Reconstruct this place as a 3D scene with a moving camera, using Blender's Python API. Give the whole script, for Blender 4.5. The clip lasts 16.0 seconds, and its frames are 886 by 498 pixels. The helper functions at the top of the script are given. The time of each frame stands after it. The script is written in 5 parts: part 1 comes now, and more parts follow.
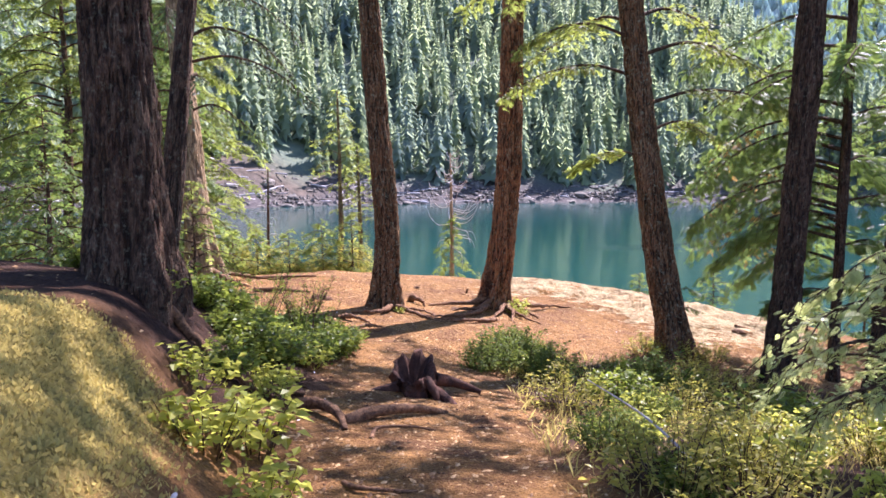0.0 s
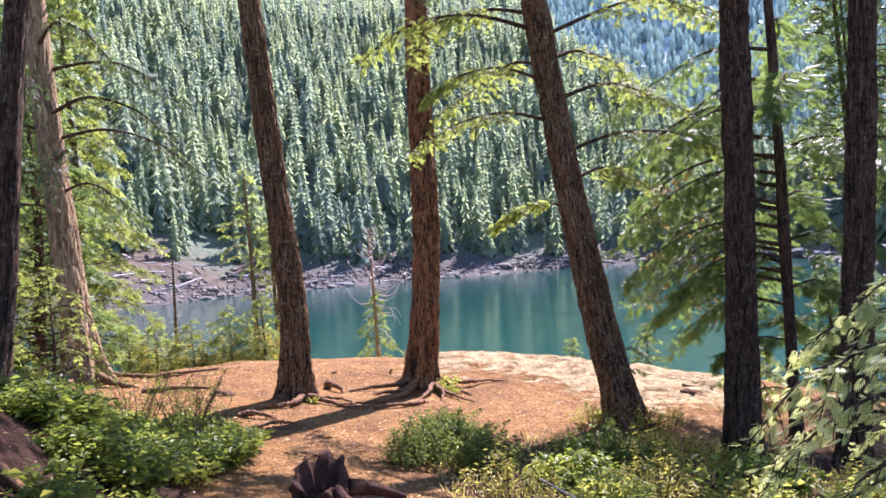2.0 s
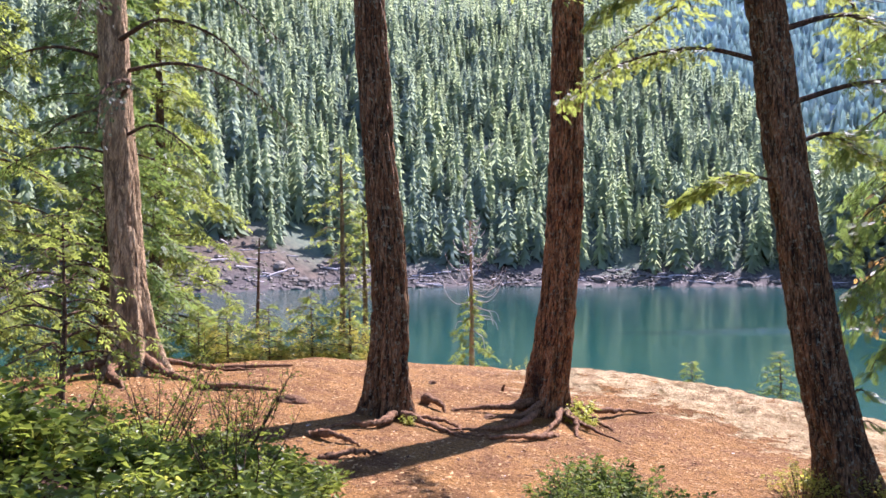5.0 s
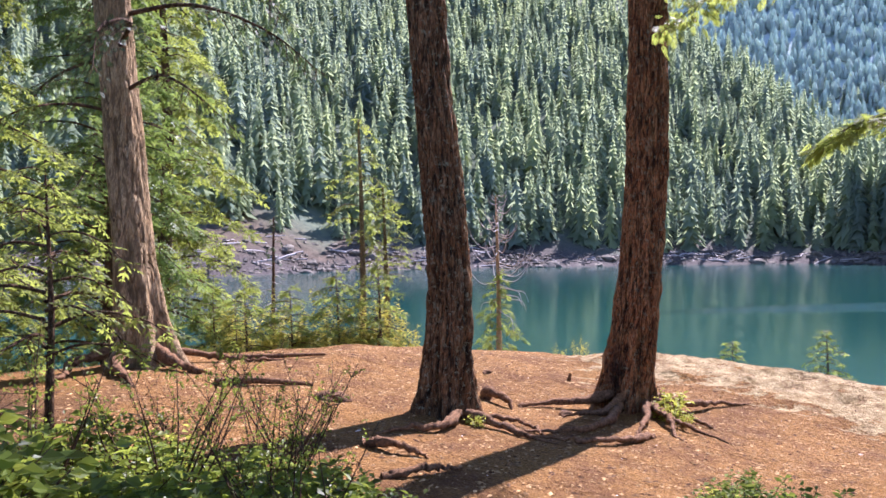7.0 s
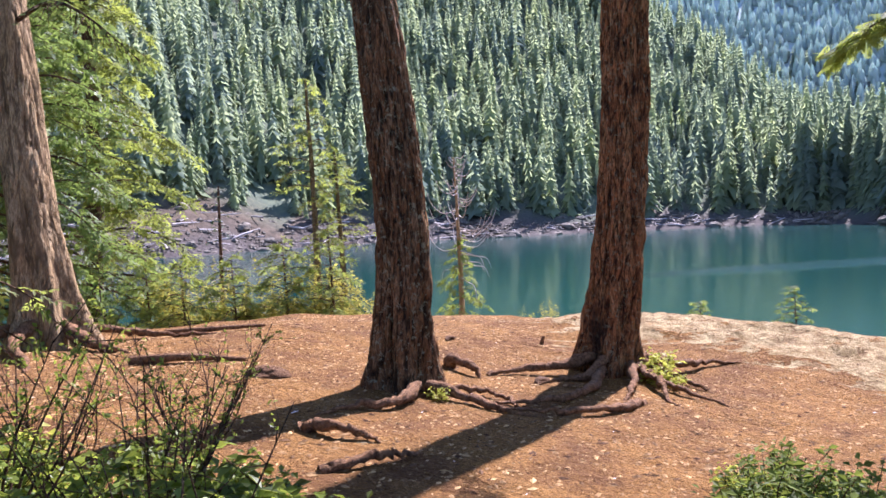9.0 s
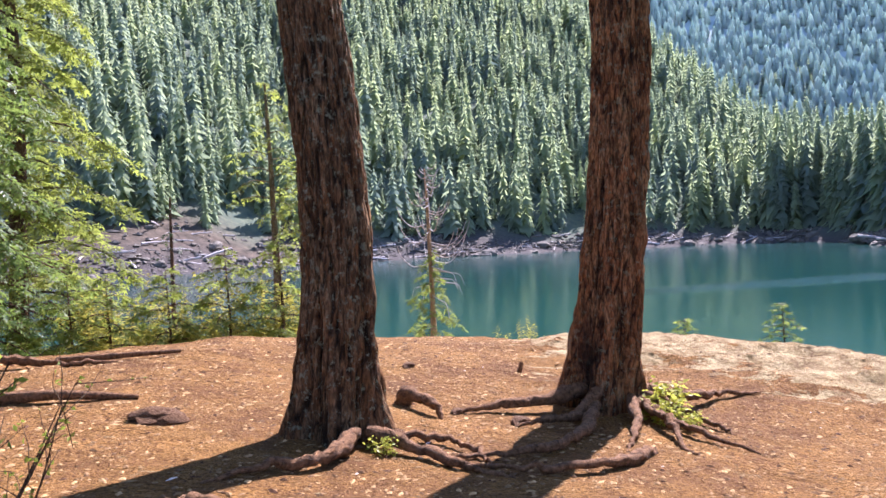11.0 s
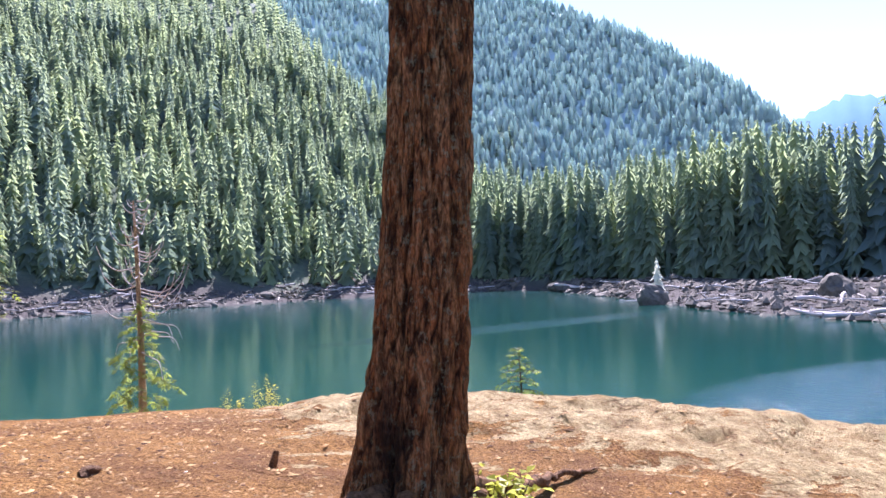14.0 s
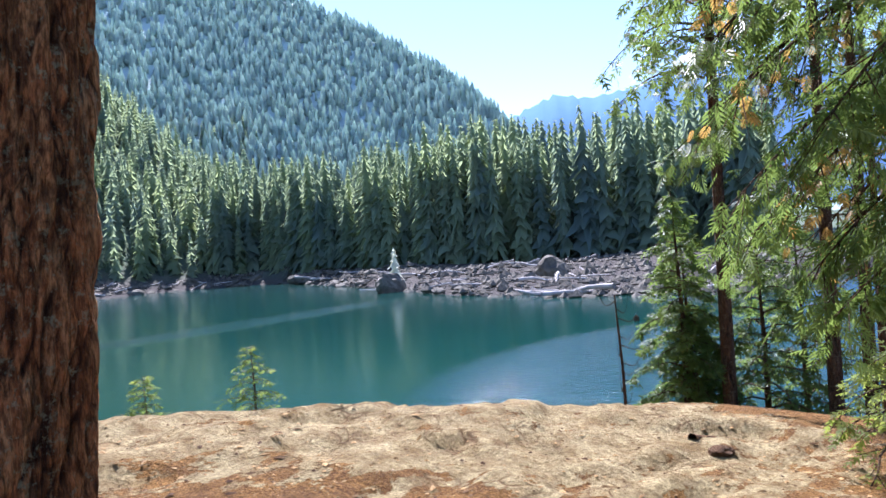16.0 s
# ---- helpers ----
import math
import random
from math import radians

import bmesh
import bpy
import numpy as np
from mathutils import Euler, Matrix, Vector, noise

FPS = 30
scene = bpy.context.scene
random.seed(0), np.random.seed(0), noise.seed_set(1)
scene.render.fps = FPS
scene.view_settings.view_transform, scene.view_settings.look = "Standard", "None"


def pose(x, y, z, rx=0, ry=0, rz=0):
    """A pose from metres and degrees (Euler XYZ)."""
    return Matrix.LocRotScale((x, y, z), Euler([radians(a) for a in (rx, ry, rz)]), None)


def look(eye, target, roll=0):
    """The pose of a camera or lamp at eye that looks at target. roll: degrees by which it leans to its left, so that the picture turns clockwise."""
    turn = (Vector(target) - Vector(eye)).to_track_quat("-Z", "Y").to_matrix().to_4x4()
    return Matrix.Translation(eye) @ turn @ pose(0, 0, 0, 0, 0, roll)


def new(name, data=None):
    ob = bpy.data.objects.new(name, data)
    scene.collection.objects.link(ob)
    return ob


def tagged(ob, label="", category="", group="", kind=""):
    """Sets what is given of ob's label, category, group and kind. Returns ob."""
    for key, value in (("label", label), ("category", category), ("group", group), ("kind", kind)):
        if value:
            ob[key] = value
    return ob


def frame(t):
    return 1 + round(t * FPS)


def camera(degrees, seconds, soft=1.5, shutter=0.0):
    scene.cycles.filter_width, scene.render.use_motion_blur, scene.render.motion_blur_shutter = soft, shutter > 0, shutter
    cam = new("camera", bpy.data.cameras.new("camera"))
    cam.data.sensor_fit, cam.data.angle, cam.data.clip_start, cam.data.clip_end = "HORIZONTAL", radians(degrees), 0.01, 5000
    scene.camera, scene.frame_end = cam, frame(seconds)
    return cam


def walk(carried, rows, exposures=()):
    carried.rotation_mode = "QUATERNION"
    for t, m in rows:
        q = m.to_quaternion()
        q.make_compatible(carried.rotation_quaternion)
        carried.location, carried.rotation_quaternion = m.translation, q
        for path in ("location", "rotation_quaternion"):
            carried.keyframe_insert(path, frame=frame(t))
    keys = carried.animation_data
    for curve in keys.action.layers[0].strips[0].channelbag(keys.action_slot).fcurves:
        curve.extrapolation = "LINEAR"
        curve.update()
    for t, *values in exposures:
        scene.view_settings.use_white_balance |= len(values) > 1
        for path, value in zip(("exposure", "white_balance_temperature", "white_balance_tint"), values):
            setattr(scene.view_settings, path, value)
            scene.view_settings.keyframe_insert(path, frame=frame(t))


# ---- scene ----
cam = camera(60.0, 16.0)
PATH = [
    (0, (0.76, 0.566, 3.334), (0.758, 2.557, 3.146), 0.4),
    (0.5, (0.862, 0.878, 3.369), (0.886, 2.876, 3.29), -4.9),
    (1, (0.961, 1.294, 3.366), (1.067, 3.291, 3.336), -4.2),
    (1.5, (0.966, 1.682, 3.247), (1.132, 3.675, 3.262), -2.9),
    (2, (1.003, 2.188, 3.081), (1.197, 4.179, 3.092), -3.6),
    (2.5, (0.985, 2.716, 3.015), (1.171, 4.707, 2.998), -2.7),
    (3, (0.922, 3.296, 2.877), (1.05, 5.292, 2.863), -1.5),
    (3.5, (0.796, 3.979, 2.791), (0.871, 5.978, 2.815), -1.0),
    (4, (0.794, 4.598, 2.793), (0.836, 6.597, 2.842), -0.5),
    (4.5, (0.684, 5.194, 2.764), (0.685, 7.193, 2.812), 0.2),
    (4.7, (0.619, 5.383, 2.759), (0.594, 7.382, 2.802), 0.7),
    (6.8, (-0.167, 7.349, 2.607), (-0.266, 9.347, 2.59), -0.9),
    (7, (-0.227, 7.47, 2.586), (-0.282, 9.47, 2.571), -0.2),
    (7.5, (-0.244, 7.836, 2.503), (-0.084, 9.83, 2.488), 1.7),
    (8, (-0.194, 8.208, 2.316), (-0.047, 10.201, 2.232), 0.7),
    (8.5, (-0.179, 8.552, 2.276), (-0.098, 10.546, 2.152), -1.7),
    (9, (-0.181, 8.833, 2.279), (-0.134, 10.831, 2.193), -2.0),
    (9.5, (-0.18, 9.169, 2.261), (-0.096, 11.166, 2.218), -1.4),
    (9.7, (-0.126, 9.264, 2.241), (0.012, 11.259, 2.209), -2.0),
    (11.8, (0.074, 11.481, 1.977), (0.155, 13.479, 1.937), -1.8),
    (12, (0.07, 11.661, 1.958), (0.146, 13.659, 1.927), -1.7),
    (12.5, (0.099, 12.112, 1.923), (0.234, 14.107, 1.919), -1.6),
    (13, (0.089, 12.483, 1.9), (0.401, 14.458, 1.931), -1.5),
    (13.5, (0.143, 12.871, 1.871), (0.697, 14.792, 1.925), -1.7),
    (14, (0.238, 13.222, 1.878), (1.043, 15.052, 1.945), -2.2),
    (14.5, (0.378, 13.542, 1.876), (1.424, 15.246, 1.914), -2.9),
    (15, (0.635, 13.784, 1.835), (1.822, 15.394, 1.825), -3.5),
    (15.5, (0.911, 14.075, 1.815), (2.216, 15.591, 1.799), -3.9),
    (16, (1.222, 14.284, 1.81), (2.584, 15.749, 1.817), -4.4),
]
walk(cam, [(t, look(eye, target, roll)) for t, eye, target, roll in PATH], ((0, 2.03, 5750, 38), (4.5, 1.92, 5750, 38), (8, 1.75, 5700, 37), (12.5, 1.9, 5750, 35), (13.5, 1.9, 5700, 36), (15, 1.72, 5550, 26), (16, 1.62, 5500, 24)))

# ---- sky and sun ----
SUN_AZ, SUN_EL = radians(32), radians(47)
world = bpy.data.worlds.new("sky")
scene.world = world
world.use_nodes = True
wn = world.node_tree
sky = wn.nodes.new("ShaderNodeTexSky")
sky.sky_type, sky.sun_disc = "NISHITA", False
sky.sun_elevation, sky.sun_rotation = SUN_EL, SUN_AZ
sky.dust_density, sky.air_density, sky.ozone_density = 0.1, 0.9, 2.2
wn.links.new(sky.outputs[0], wn.nodes["Background"].inputs[0])
wn.nodes["Background"].inputs[1].default_value = 0.092
sun = new("sun", bpy.data.lights.new("sun", "SUN"))
sun.data.energy, sun.data.angle, sun.data.color = 4.7, radians(0.6), (1.0, 0.95, 0.87)
sun.matrix_world = look((math.sin(SUN_AZ) * math.cos(SUN_EL), math.cos(SUN_AZ) * math.cos(SUN_EL), math.sin(SUN_EL)), (0, 0, 0))


# ---- materials ----
class Nodes:
    """A small builder for node materials."""

    def __init__(self, name, rough=0.8, spec=0.3):
        self.mat = bpy.data.materials.new(name)
        self.mat.use_nodes = True
        self.t = self.mat.node_tree
        self.bsdf = self.t.nodes["Principled BSDF"]
        self.bsdf.inputs["Roughness"].default_value = rough
        self.bsdf.inputs["Specular IOR Level"].default_value = spec
        self.out = self.t.nodes["Material Output"]

    def n(self, kind, **values):
        node = self.t.nodes.new("ShaderNode" + kind)
        for key, value in values.items():
            node.inputs[key].default_value = value
        return node

    def link(self, a, b):
        self.t.links.new(a, b)

    def coords(self, scale=(1, 1, 1), space="Object"):
        c, m = self.n("TexCoord"), self.n("Mapping")
        m.inputs["Scale"].default_value = scale
        self.link(c.outputs[space], m.inputs["Vector"])
        return m.outputs[0]

    def noise(self, scale, detail=5, rough=0.6, vec=None, warp=0.0):
        x = self.n("TexNoise", Scale=scale, Detail=detail, Roughness=rough, Distortion=warp)
        if vec is not None:
            self.link(vec, x.inputs["Vector"])
        return x.outputs["Fac"]

    def ramp(self, fac, *stops):
        r = self.n("ValToRGB")
        e = r.color_ramp.elements
        while len(e) < len(stops):
            e.new(0.5)
        for el, (p, c) in zip(e, stops):
            el.position, el.color = p, (*c, 1) if len(c) == 3 else c
        self.link(fac, r.inputs[0])
        return r.outputs[0]

    def mix(self, fac, a, b, mode="MIX"):
        m = self.n("Mix")
        m.data_type, m.blend_type = "RGBA", mode
        for socket, value in ((m.inputs[0], fac), (m.inputs[6], a), (m.inputs[7], b)):
            if hasattr(value, "links"):
                self.link(value, socket)
            elif isinstance(value, tuple):
                socket.default_value = (*value, 1)
            else:
                socket.default_value = value
        return m.outputs[2]

    def attr(self, name):
        a = self.n("Attribute")
        a.attribute_name = name
        return a.outputs["Fac"]

    def color(self, socket):
        self.link(socket, self.bsdf.inputs["Base Color"])

    def bump(self, height, strength=0.5, distance=0.02, before=None):
        b = self.n("Bump", Strength=strength, Distance=distance)
        self.link(height, b.inputs["Height"])
        if before is not None:
            self.link(before, b.inputs["Normal"])
        self.link(b.outputs[0], self.bsdf.inputs["Normal"])
        return b.outputs[0]


GREY = ((0.0, (0, 0, 0)), (1.0, (1, 1, 1)))


def ground_material():
    m = Nodes("earth", 0.95, 0.15)
    v = m.coords()
    fine, mid, big = m.noise(38, 6, 0.7, v), m.noise(5, 5, 0.6, v), m.noise(0.8, 4, 0.6, v)
    dirt = m.mix(m.ramp(fine, (0.38, (0, 0, 0)), (0.62, (1, 1, 1))), (0.11, 0.048, 0.013), (0.48, 0.25, 0.068))
    dirt = m.mix(m.ramp(mid, (0.35, (0, 0, 0)), (0.7, (1, 1, 1))), dirt, m.mix(m.ramp(m.noise(90, 4, 0.7, v), (0.4, (0, 0, 0)), (0.6, (1, 1, 1))), (0.12, 0.056, 0.016), (0.50, 0.27, 0.08)))
    flake = m.n("TexVoronoi", Scale=55.0)
    m.link(v, flake.inputs["Vector"])
    dirt = m.mix(m.ramp(flake.outputs["Distance"], (0.0, (0.55, 0.55, 0.55)), (0.25, (0, 0, 0))), dirt, (0.56, 0.32, 0.11))
    rock = m.mix(m.ramp(m.noise(4, 8, 0.62, v), (0.34, (0, 0, 0)), (0.62, (1, 1, 1))), (0.33, 0.22, 0.085), (0.66, 0.53, 0.27))
    crack = m.n("TexVoronoi", Scale=2.3)
    crack.feature = "DISTANCE_TO_EDGE"
    wob = m.n("Mapping")
    wob.inputs["Scale"].default_value = (1.0, 2.2, 1.0)
    wob.inputs["Rotation"].default_value = (0, 0, 0.5)
    add = m.n("VectorMath")
    add.operation = "ADD"
    nz = m.n("TexNoise", Scale=1.1, Detail=2.5)
    m.link(v, nz.inputs["Vector"])
    m.link(v, add.inputs[0])
    m.link(nz.outputs["Color"], add.inputs[1])
    m.link(add.outputs[0], wob.inputs["Vector"])
    m.link(wob.outputs[0], crack.inputs["Vector"])
    edge = m.ramp(crack.outputs["Distance"], (0.0, (0.0, 0.0, 0.0)), (0.035, (0.6, 0.6, 0.6)), (0.12, (1, 1, 1)))
    seam = m.mix(m.ramp(m.noise(0.9, 4, 0.6, v), (0.46, (0, 0, 0)), (0.60, (1, 1, 1))), (1.0, 1.0, 1.0), edge)
    rock = m.mix(m.ramp(m.noise(26, 6, 0.75, v), (0.42, (0.5, 0.5, 0.5)), (0.6, (0, 0, 0))), rock, (0.16, 0.095, 0.05))
    rock = m.mix(seam, (0.24, 0.14, 0.06), rock)
    mask = m.n("Math")
    mask.operation = "ADD"
    m.link(m.attr("rock"), mask.inputs[0])
    off = m.n("Math")
    off.operation = "MULTIPLY_ADD"
    off.inputs[1].default_value, off.inputs[2].default_value = 3.4, -1.78
    m.link(m.noise(2.3, 7, 0.68, m.coords((1, 1.8, 1))), off.inputs[0])
    m.link(off.outputs[0], mask.inputs[1])
    rk = m.ramp(mask.outputs[0], (0.46, (0, 0, 0)), (0.56, (1, 1, 1)))
    dirt = m.mix(m.ramp(m.noise(1.3, 5, 0.65, v), (0.42, (0, 0, 0)), (0.66, (0.7, 0.7, 0.7))), dirt, m.mix(fine, (0.045, 0.02, 0.01), (0.22, 0.10, 0.042)))
    c = m.mix(rk, dirt, rock)
    moss = m.mix(m.ramp(m.noise(14, 6, 0.7, v), (0.3, (0, 0, 0)), (0.7, (1, 1, 1))), (0.14, 0.11, 0.028), (0.52, 0.41, 0.10))
    c = m.mix(m.ramp(m.attr("moss"), (0.35, (0, 0, 0)), (0.65, (1, 1, 1))), c, moss)
    # dark forest duff, its colour also carrying the shade on the bank
    shade_duff = m.mix(m.ramp(m.noise(20, 6, 0.75, v), (0.35, (0, 0, 0)), (0.68, (1, 1, 1))), (0.022, 0.012, 0.007), (0.12, 0.062, 0.033))
    c = m.mix(m.attr("shade_duff"), c, shade_duff)
    wild = m.mix(m.ramp(m.noise(0.5, 6, 0.7, v), (0.35, (0, 0, 0)), (0.65, (1, 1, 1))), (0.085, 0.12, 0.09), (0.15, 0.18, 0.11))
    beach = m.mix(m.ramp(m.noise(1.2, 6, 0.75, v), (0.35, (0, 0, 0)), (0.65, (1, 1, 1))), (0.035, 0.03, 0.028), (0.115, 0.10, 0.088))
    scree = m.mix(m.ramp(m.noise(0.35, 7, 0.75, v), (0.35, (0, 0, 0)), (0.65, (1, 1, 1))), (0.045, 0.038, 0.026), (0.15, 0.115, 0.08))
    beach = m.mix(m.attr("bare"), beach, scree)
    # mountain ground takes a pale blue-grey that paints the haze over it
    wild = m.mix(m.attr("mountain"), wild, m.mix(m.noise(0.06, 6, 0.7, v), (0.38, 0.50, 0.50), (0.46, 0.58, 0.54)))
    far = m.mix(m.attr("beach"), wild, beach)
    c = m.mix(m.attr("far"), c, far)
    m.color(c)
    b = m.bump(fine, 0.9, 0.035)
    b = m.bump(seam, 0.8, 0.06, b)
    b = m.bump(rk, 0.8, 0.03, b)
    b = m.bump(m.noise(3.2, 8, 0.72, v, 0.8), 1.0, 0.17, b)
    m.bump(mid, 0.4, 0.06, b)
    return m.mat


def bark_material(name, dark, light, red, lichen=0.3, char=False):
    m = Nodes(name, 0.92, 0.15)
    v = m.coords((1, 1, 0.22))
    streak, fine = m.noise(16, 7, 0.68, v, 0.6), m.noise(70, 5, 0.75, v)
    warp, cell = m.n("TexNoise", Scale=7.0, Detail=6.0), m.n("TexVoronoi", Scale=15.0)
    cell.feature = "DISTANCE_TO_EDGE"
    push = m.n("VectorMath")
    push.operation = "MULTIPLY"
    push.inputs[1].default_value = (0.26, 0.26, 0.16)
    add = m.n("VectorMath")
    add.operation = "ADD"
    m.link(v, warp.inputs["Vector"])
    m.link(warp.outputs["Color"], push.inputs[0])
    m.link(v, add.inputs[0])
    m.link(push.outputs[0], add.inputs[1])
    m.link(add.outputs[0], cell.inputs["Vector"])
    plate = m.ramp(cell.outputs["Distance"], (0.0, (0.1, 0.1, 0.1)), (0.10, (0.8, 0.8, 0.8)), (0.25, (1, 1, 1)))
    plate = m.mix(m.ramp(m.noise(9, 5, 0.65, v), (0.38, (0, 0, 0)), (0.54, (0.9, 0.9, 0.9))), plate, (1.0, 1.0, 1.0))
    c = m.mix(m.ramp(streak, (0.40, (0, 0, 0)), (0.62, (1, 1, 1))), red, light)
    c = m.mix(m.ramp(m.noise(5, 5, 0.6, v), (0.40, (0, 0, 0)), (0.66, (0.8, 0.8, 0.8))), c, red)
    c = m.mix(m.ramp(fine, (0.42, (0.7, 0.7, 0.7)), (0.60, (0, 0, 0))), c, dark)
    c = m.mix(plate, dark, c)
    c = m.mix(m.ramp(m.attr("groove"), (0.38, (0, 0, 0)), (0.9, (0.92, 0.92, 0.92))), c, dark)
    spots = m.noise(17, 6, 0.8, m.coords())
    c = m.mix(m.ramp(spots, (0.55, (0, 0, 0)), (0.61, (lichen, lichen, lichen))), c, (0.30, 0.29, 0.17))
    if char:
        k, mp, gr = m.n("TexCoord"), m.n("Mapping"), m.n("TexGradient")
        mp.vector_type, gr.gradient_type = "TEXTURE", "SPHERICAL"
        mp.inputs["Location"].default_value, mp.inputs["Scale"].default_value = (-0.17, -0.30, 0.55), (0.16, 0.3, 0.75)
        m.link(k.outputs["Object"], mp.inputs["Vector"])
        m.link(mp.outputs[0], gr.inputs[0])
        burn = m.n("Math")
        burn.operation = "MULTIPLY_ADD"
        burn.inputs[1].default_value = 1.6
        m.link(gr.outputs["Fac"], burn.inputs[0])
        shift = m.n("Math")
        shift.operation = "SUBTRACT"
        m.link(m.noise(7, 4, 0.6, m.coords()), shift.inputs[0])
        shift.inputs[1].default_value = 0.6
        m.link(shift.outputs[0], burn.inputs[2])
        c = m.mix(m.ramp(burn.outputs[0], (0.2, (0, 0, 0)), (0.9, (0.9, 0.9, 0.9))), c, (0.012, 0.010, 0.009))
    m.color(c)
    b = m.bump(plate, 1.0, 0.08)
    b = m.bump(streak, 0.8, 0.06, b)
    m.bump(fine, 0.7, 0.02, b)
    return m.mat


def leaf_material(name, a, b, glow, rough=0.45, amount=0.5, patch=0.9, spec=0.2):
    m = Nodes(name, rough, spec)
    fac = m.attr("tint")
    c = m.mix(fac, a, b)
    big = m.noise(patch, 3, 0.6, m.coords(space="Object"))
    c = m.mix(m.ramp(big, (0.4, (0, 0, 0)), (0.7, (0.5, 0.5, 0.5))), c, glow)
    m.color(c)
    tr = m.n("BsdfTranslucent")
    m.link(m.mix(0.5, c, glow), tr.inputs["Color"])
    mixer = m.n("MixShader", Fac=amount)
    m.link(m.bsdf.outputs[0], mixer.inputs[1])
    m.link(tr.outputs[0], mixer.inputs[2])
    m.link(mixer.outputs[0], m.out.inputs["Surface"])
    return m.mat


def plain_material(name, a, b, scale=8.0, rough=0.85, stretch=(1, 1, 1), bump=0.5, dist=0.02, spec=0.25):
    m = Nodes(name, rough, spec)
    v = m.coords(stretch)
    n = m.noise(scale, 7, 0.7, v)
    m.color(m.mix(m.ramp(n, (0.32, (0, 0, 0)), (0.68, (1, 1, 1))), a, b))
    m.bump(n, bump, dist)
    return m.mat


def water_material():
    m = Nodes("lake_water", 0.10, 0.5)
    m.bsdf.inputs["IOR"].default_value = 1.33
    v = m.coords()
    tone = m.noise(0.02, 3, 0.5, v)
    m.color(m.mix(tone, (0.002, 0.036, 0.030), (0.004, 0.052, 0.044)))

    def breeze(x, y, rx, ry, turn):
        """A patch of rippled water."""
        c, mp, gr = m.n("TexCoord"), m.n("Mapping"), m.n("TexGradient")
        mp.vector_type = "TEXTURE"
        mp.inputs["Location"].default_value = (x, y, WATER_Z)
        mp.inputs["Rotation"].default_value = (0, 0, turn)
        mp.inputs["Scale"].default_value = (rx, ry, 50)
        gr.gradient_type = "SPHERICAL"
        m.link(c.outputs["Object"], mp.inputs["Vector"])
        m.link(mp.outputs[0], gr.inputs[0])
        return gr.outputs["Fac"]

    total = m.n("Math")
    total.operation = "MAXIMUM"
    m.link(m.ramp(breeze(41, 24, 28, 24, 0.0), (0.02, (0, 0, 0)), (0.16, (1, 1, 1))), total.inputs[0])
    m.link(m.ramp(breeze(46, 93, 34, 6, 0.29), (0.05, (0, 0, 0)), (0.5, (1, 1, 1))), total.inputs[1])
    gust = m.n("Math")
    gust.operation = "MULTIPLY_ADD"
    gust.inputs[1].default_value, gust.inputs[2].default_value = 0.7, 0.09
    m.link(total.outputs[0], gust.inputs[0])
    ripple = m.n("Math")
    ripple.operation = "MULTIPLY"
    m.link(m.noise(2.4, 4, 0.6, m.coords((1, 0.6, 1))), ripple.inputs[0])
    m.link(gust.outputs[0], ripple.inputs[1])
    m.bump(ripple.outputs[0], 0.7, 0.25)
    return m.mat


WATER_Z = -4.5
EARTH = ground_material()
BARK_FIR = bark_material("fir_bark", (0.020, 0.012, 0.006), (0.44, 0.27, 0.125), (0.28, 0.125, 0.045), 0.9)
BARK_RED = bark_material("red_fir_bark", (0.022, 0.009, 0.005), (0.62, 0.34, 0.14), (0.42, 0.16, 0.055), 0.7, True)
BARK_CEDAR = bark_material("cedar_bark", (0.18, 0.12, 0.06), (0.72, 0.55, 0.31), (0.50, 0.34, 0.16), 0.0)
# fir bark with shade put into its colour; twigs and small parts share it
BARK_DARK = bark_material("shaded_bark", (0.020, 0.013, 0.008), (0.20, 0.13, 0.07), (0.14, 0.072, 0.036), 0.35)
BARK_MOSS = bark_material("mossy_bark", (0.07, 0.06, 0.025), (0.26, 0.22, 0.09), (0.16, 0.11, 0.05), 0.9)
DEADWOOD = plain_material("dead_wood", (0.28, 0.24, 0.20), (0.62, 0.56, 0.48), 14, 0.8, (1, 1, 0.3))
ROOTWOOD = plain_material("root_wood", (0.055, 0.028, 0.013), (0.34, 0.18, 0.08), 26, 0.9, (1, 1, 1), 1.0, 0.04)
ROT = plain_material("rotten_wood", (0.02, 0.012, 0.009), (0.14, 0.06, 0.03), 9, 0.95, (1, 1, 0.4), 1.0, 0.05)
STONE = plain_material("shore_stone", (0.05, 0.045, 0.034), (0.22, 0.195, 0.15), 1.3, 0.85, (1, 1, 1), 0.7, 0.15)
DRIFT = plain_material("driftwood", (0.34, 0.30, 0.27), (0.62, 0.57, 0.52), 3, 0.8, (1, 1, 1), 0.4, 0.05)
CHIPS = plain_material("chips_and_stones", (0.5, 0.5, 0.5), (0.5, 0.5, 0.5), 30, 0.9)
cn = CHIPS.node_tree
geo, mixer = cn.nodes.new("ShaderNodeNewGeometry"), cn.nodes.new("ShaderNodeValToRGB")
for el, (p, c) in zip((*mixer.color_ramp.elements, mixer.color_ramp.elements.new(0.6)), ((0.0, (0.07, 0.028, 0.010, 1)), (0.45, (0.38, 0.18, 0.055, 1)), (1.0, (0.62, 0.39, 0.16, 1)))):
    el.position, el.color = p, c
cn.links.new(geo.outputs["Random Per Island"], mixer.inputs[0])
cn.links.new(mixer.outputs[0], cn.nodes["Principled BSDF"].inputs["Base Color"])
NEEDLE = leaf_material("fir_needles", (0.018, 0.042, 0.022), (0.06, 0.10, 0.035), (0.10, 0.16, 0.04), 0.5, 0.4)
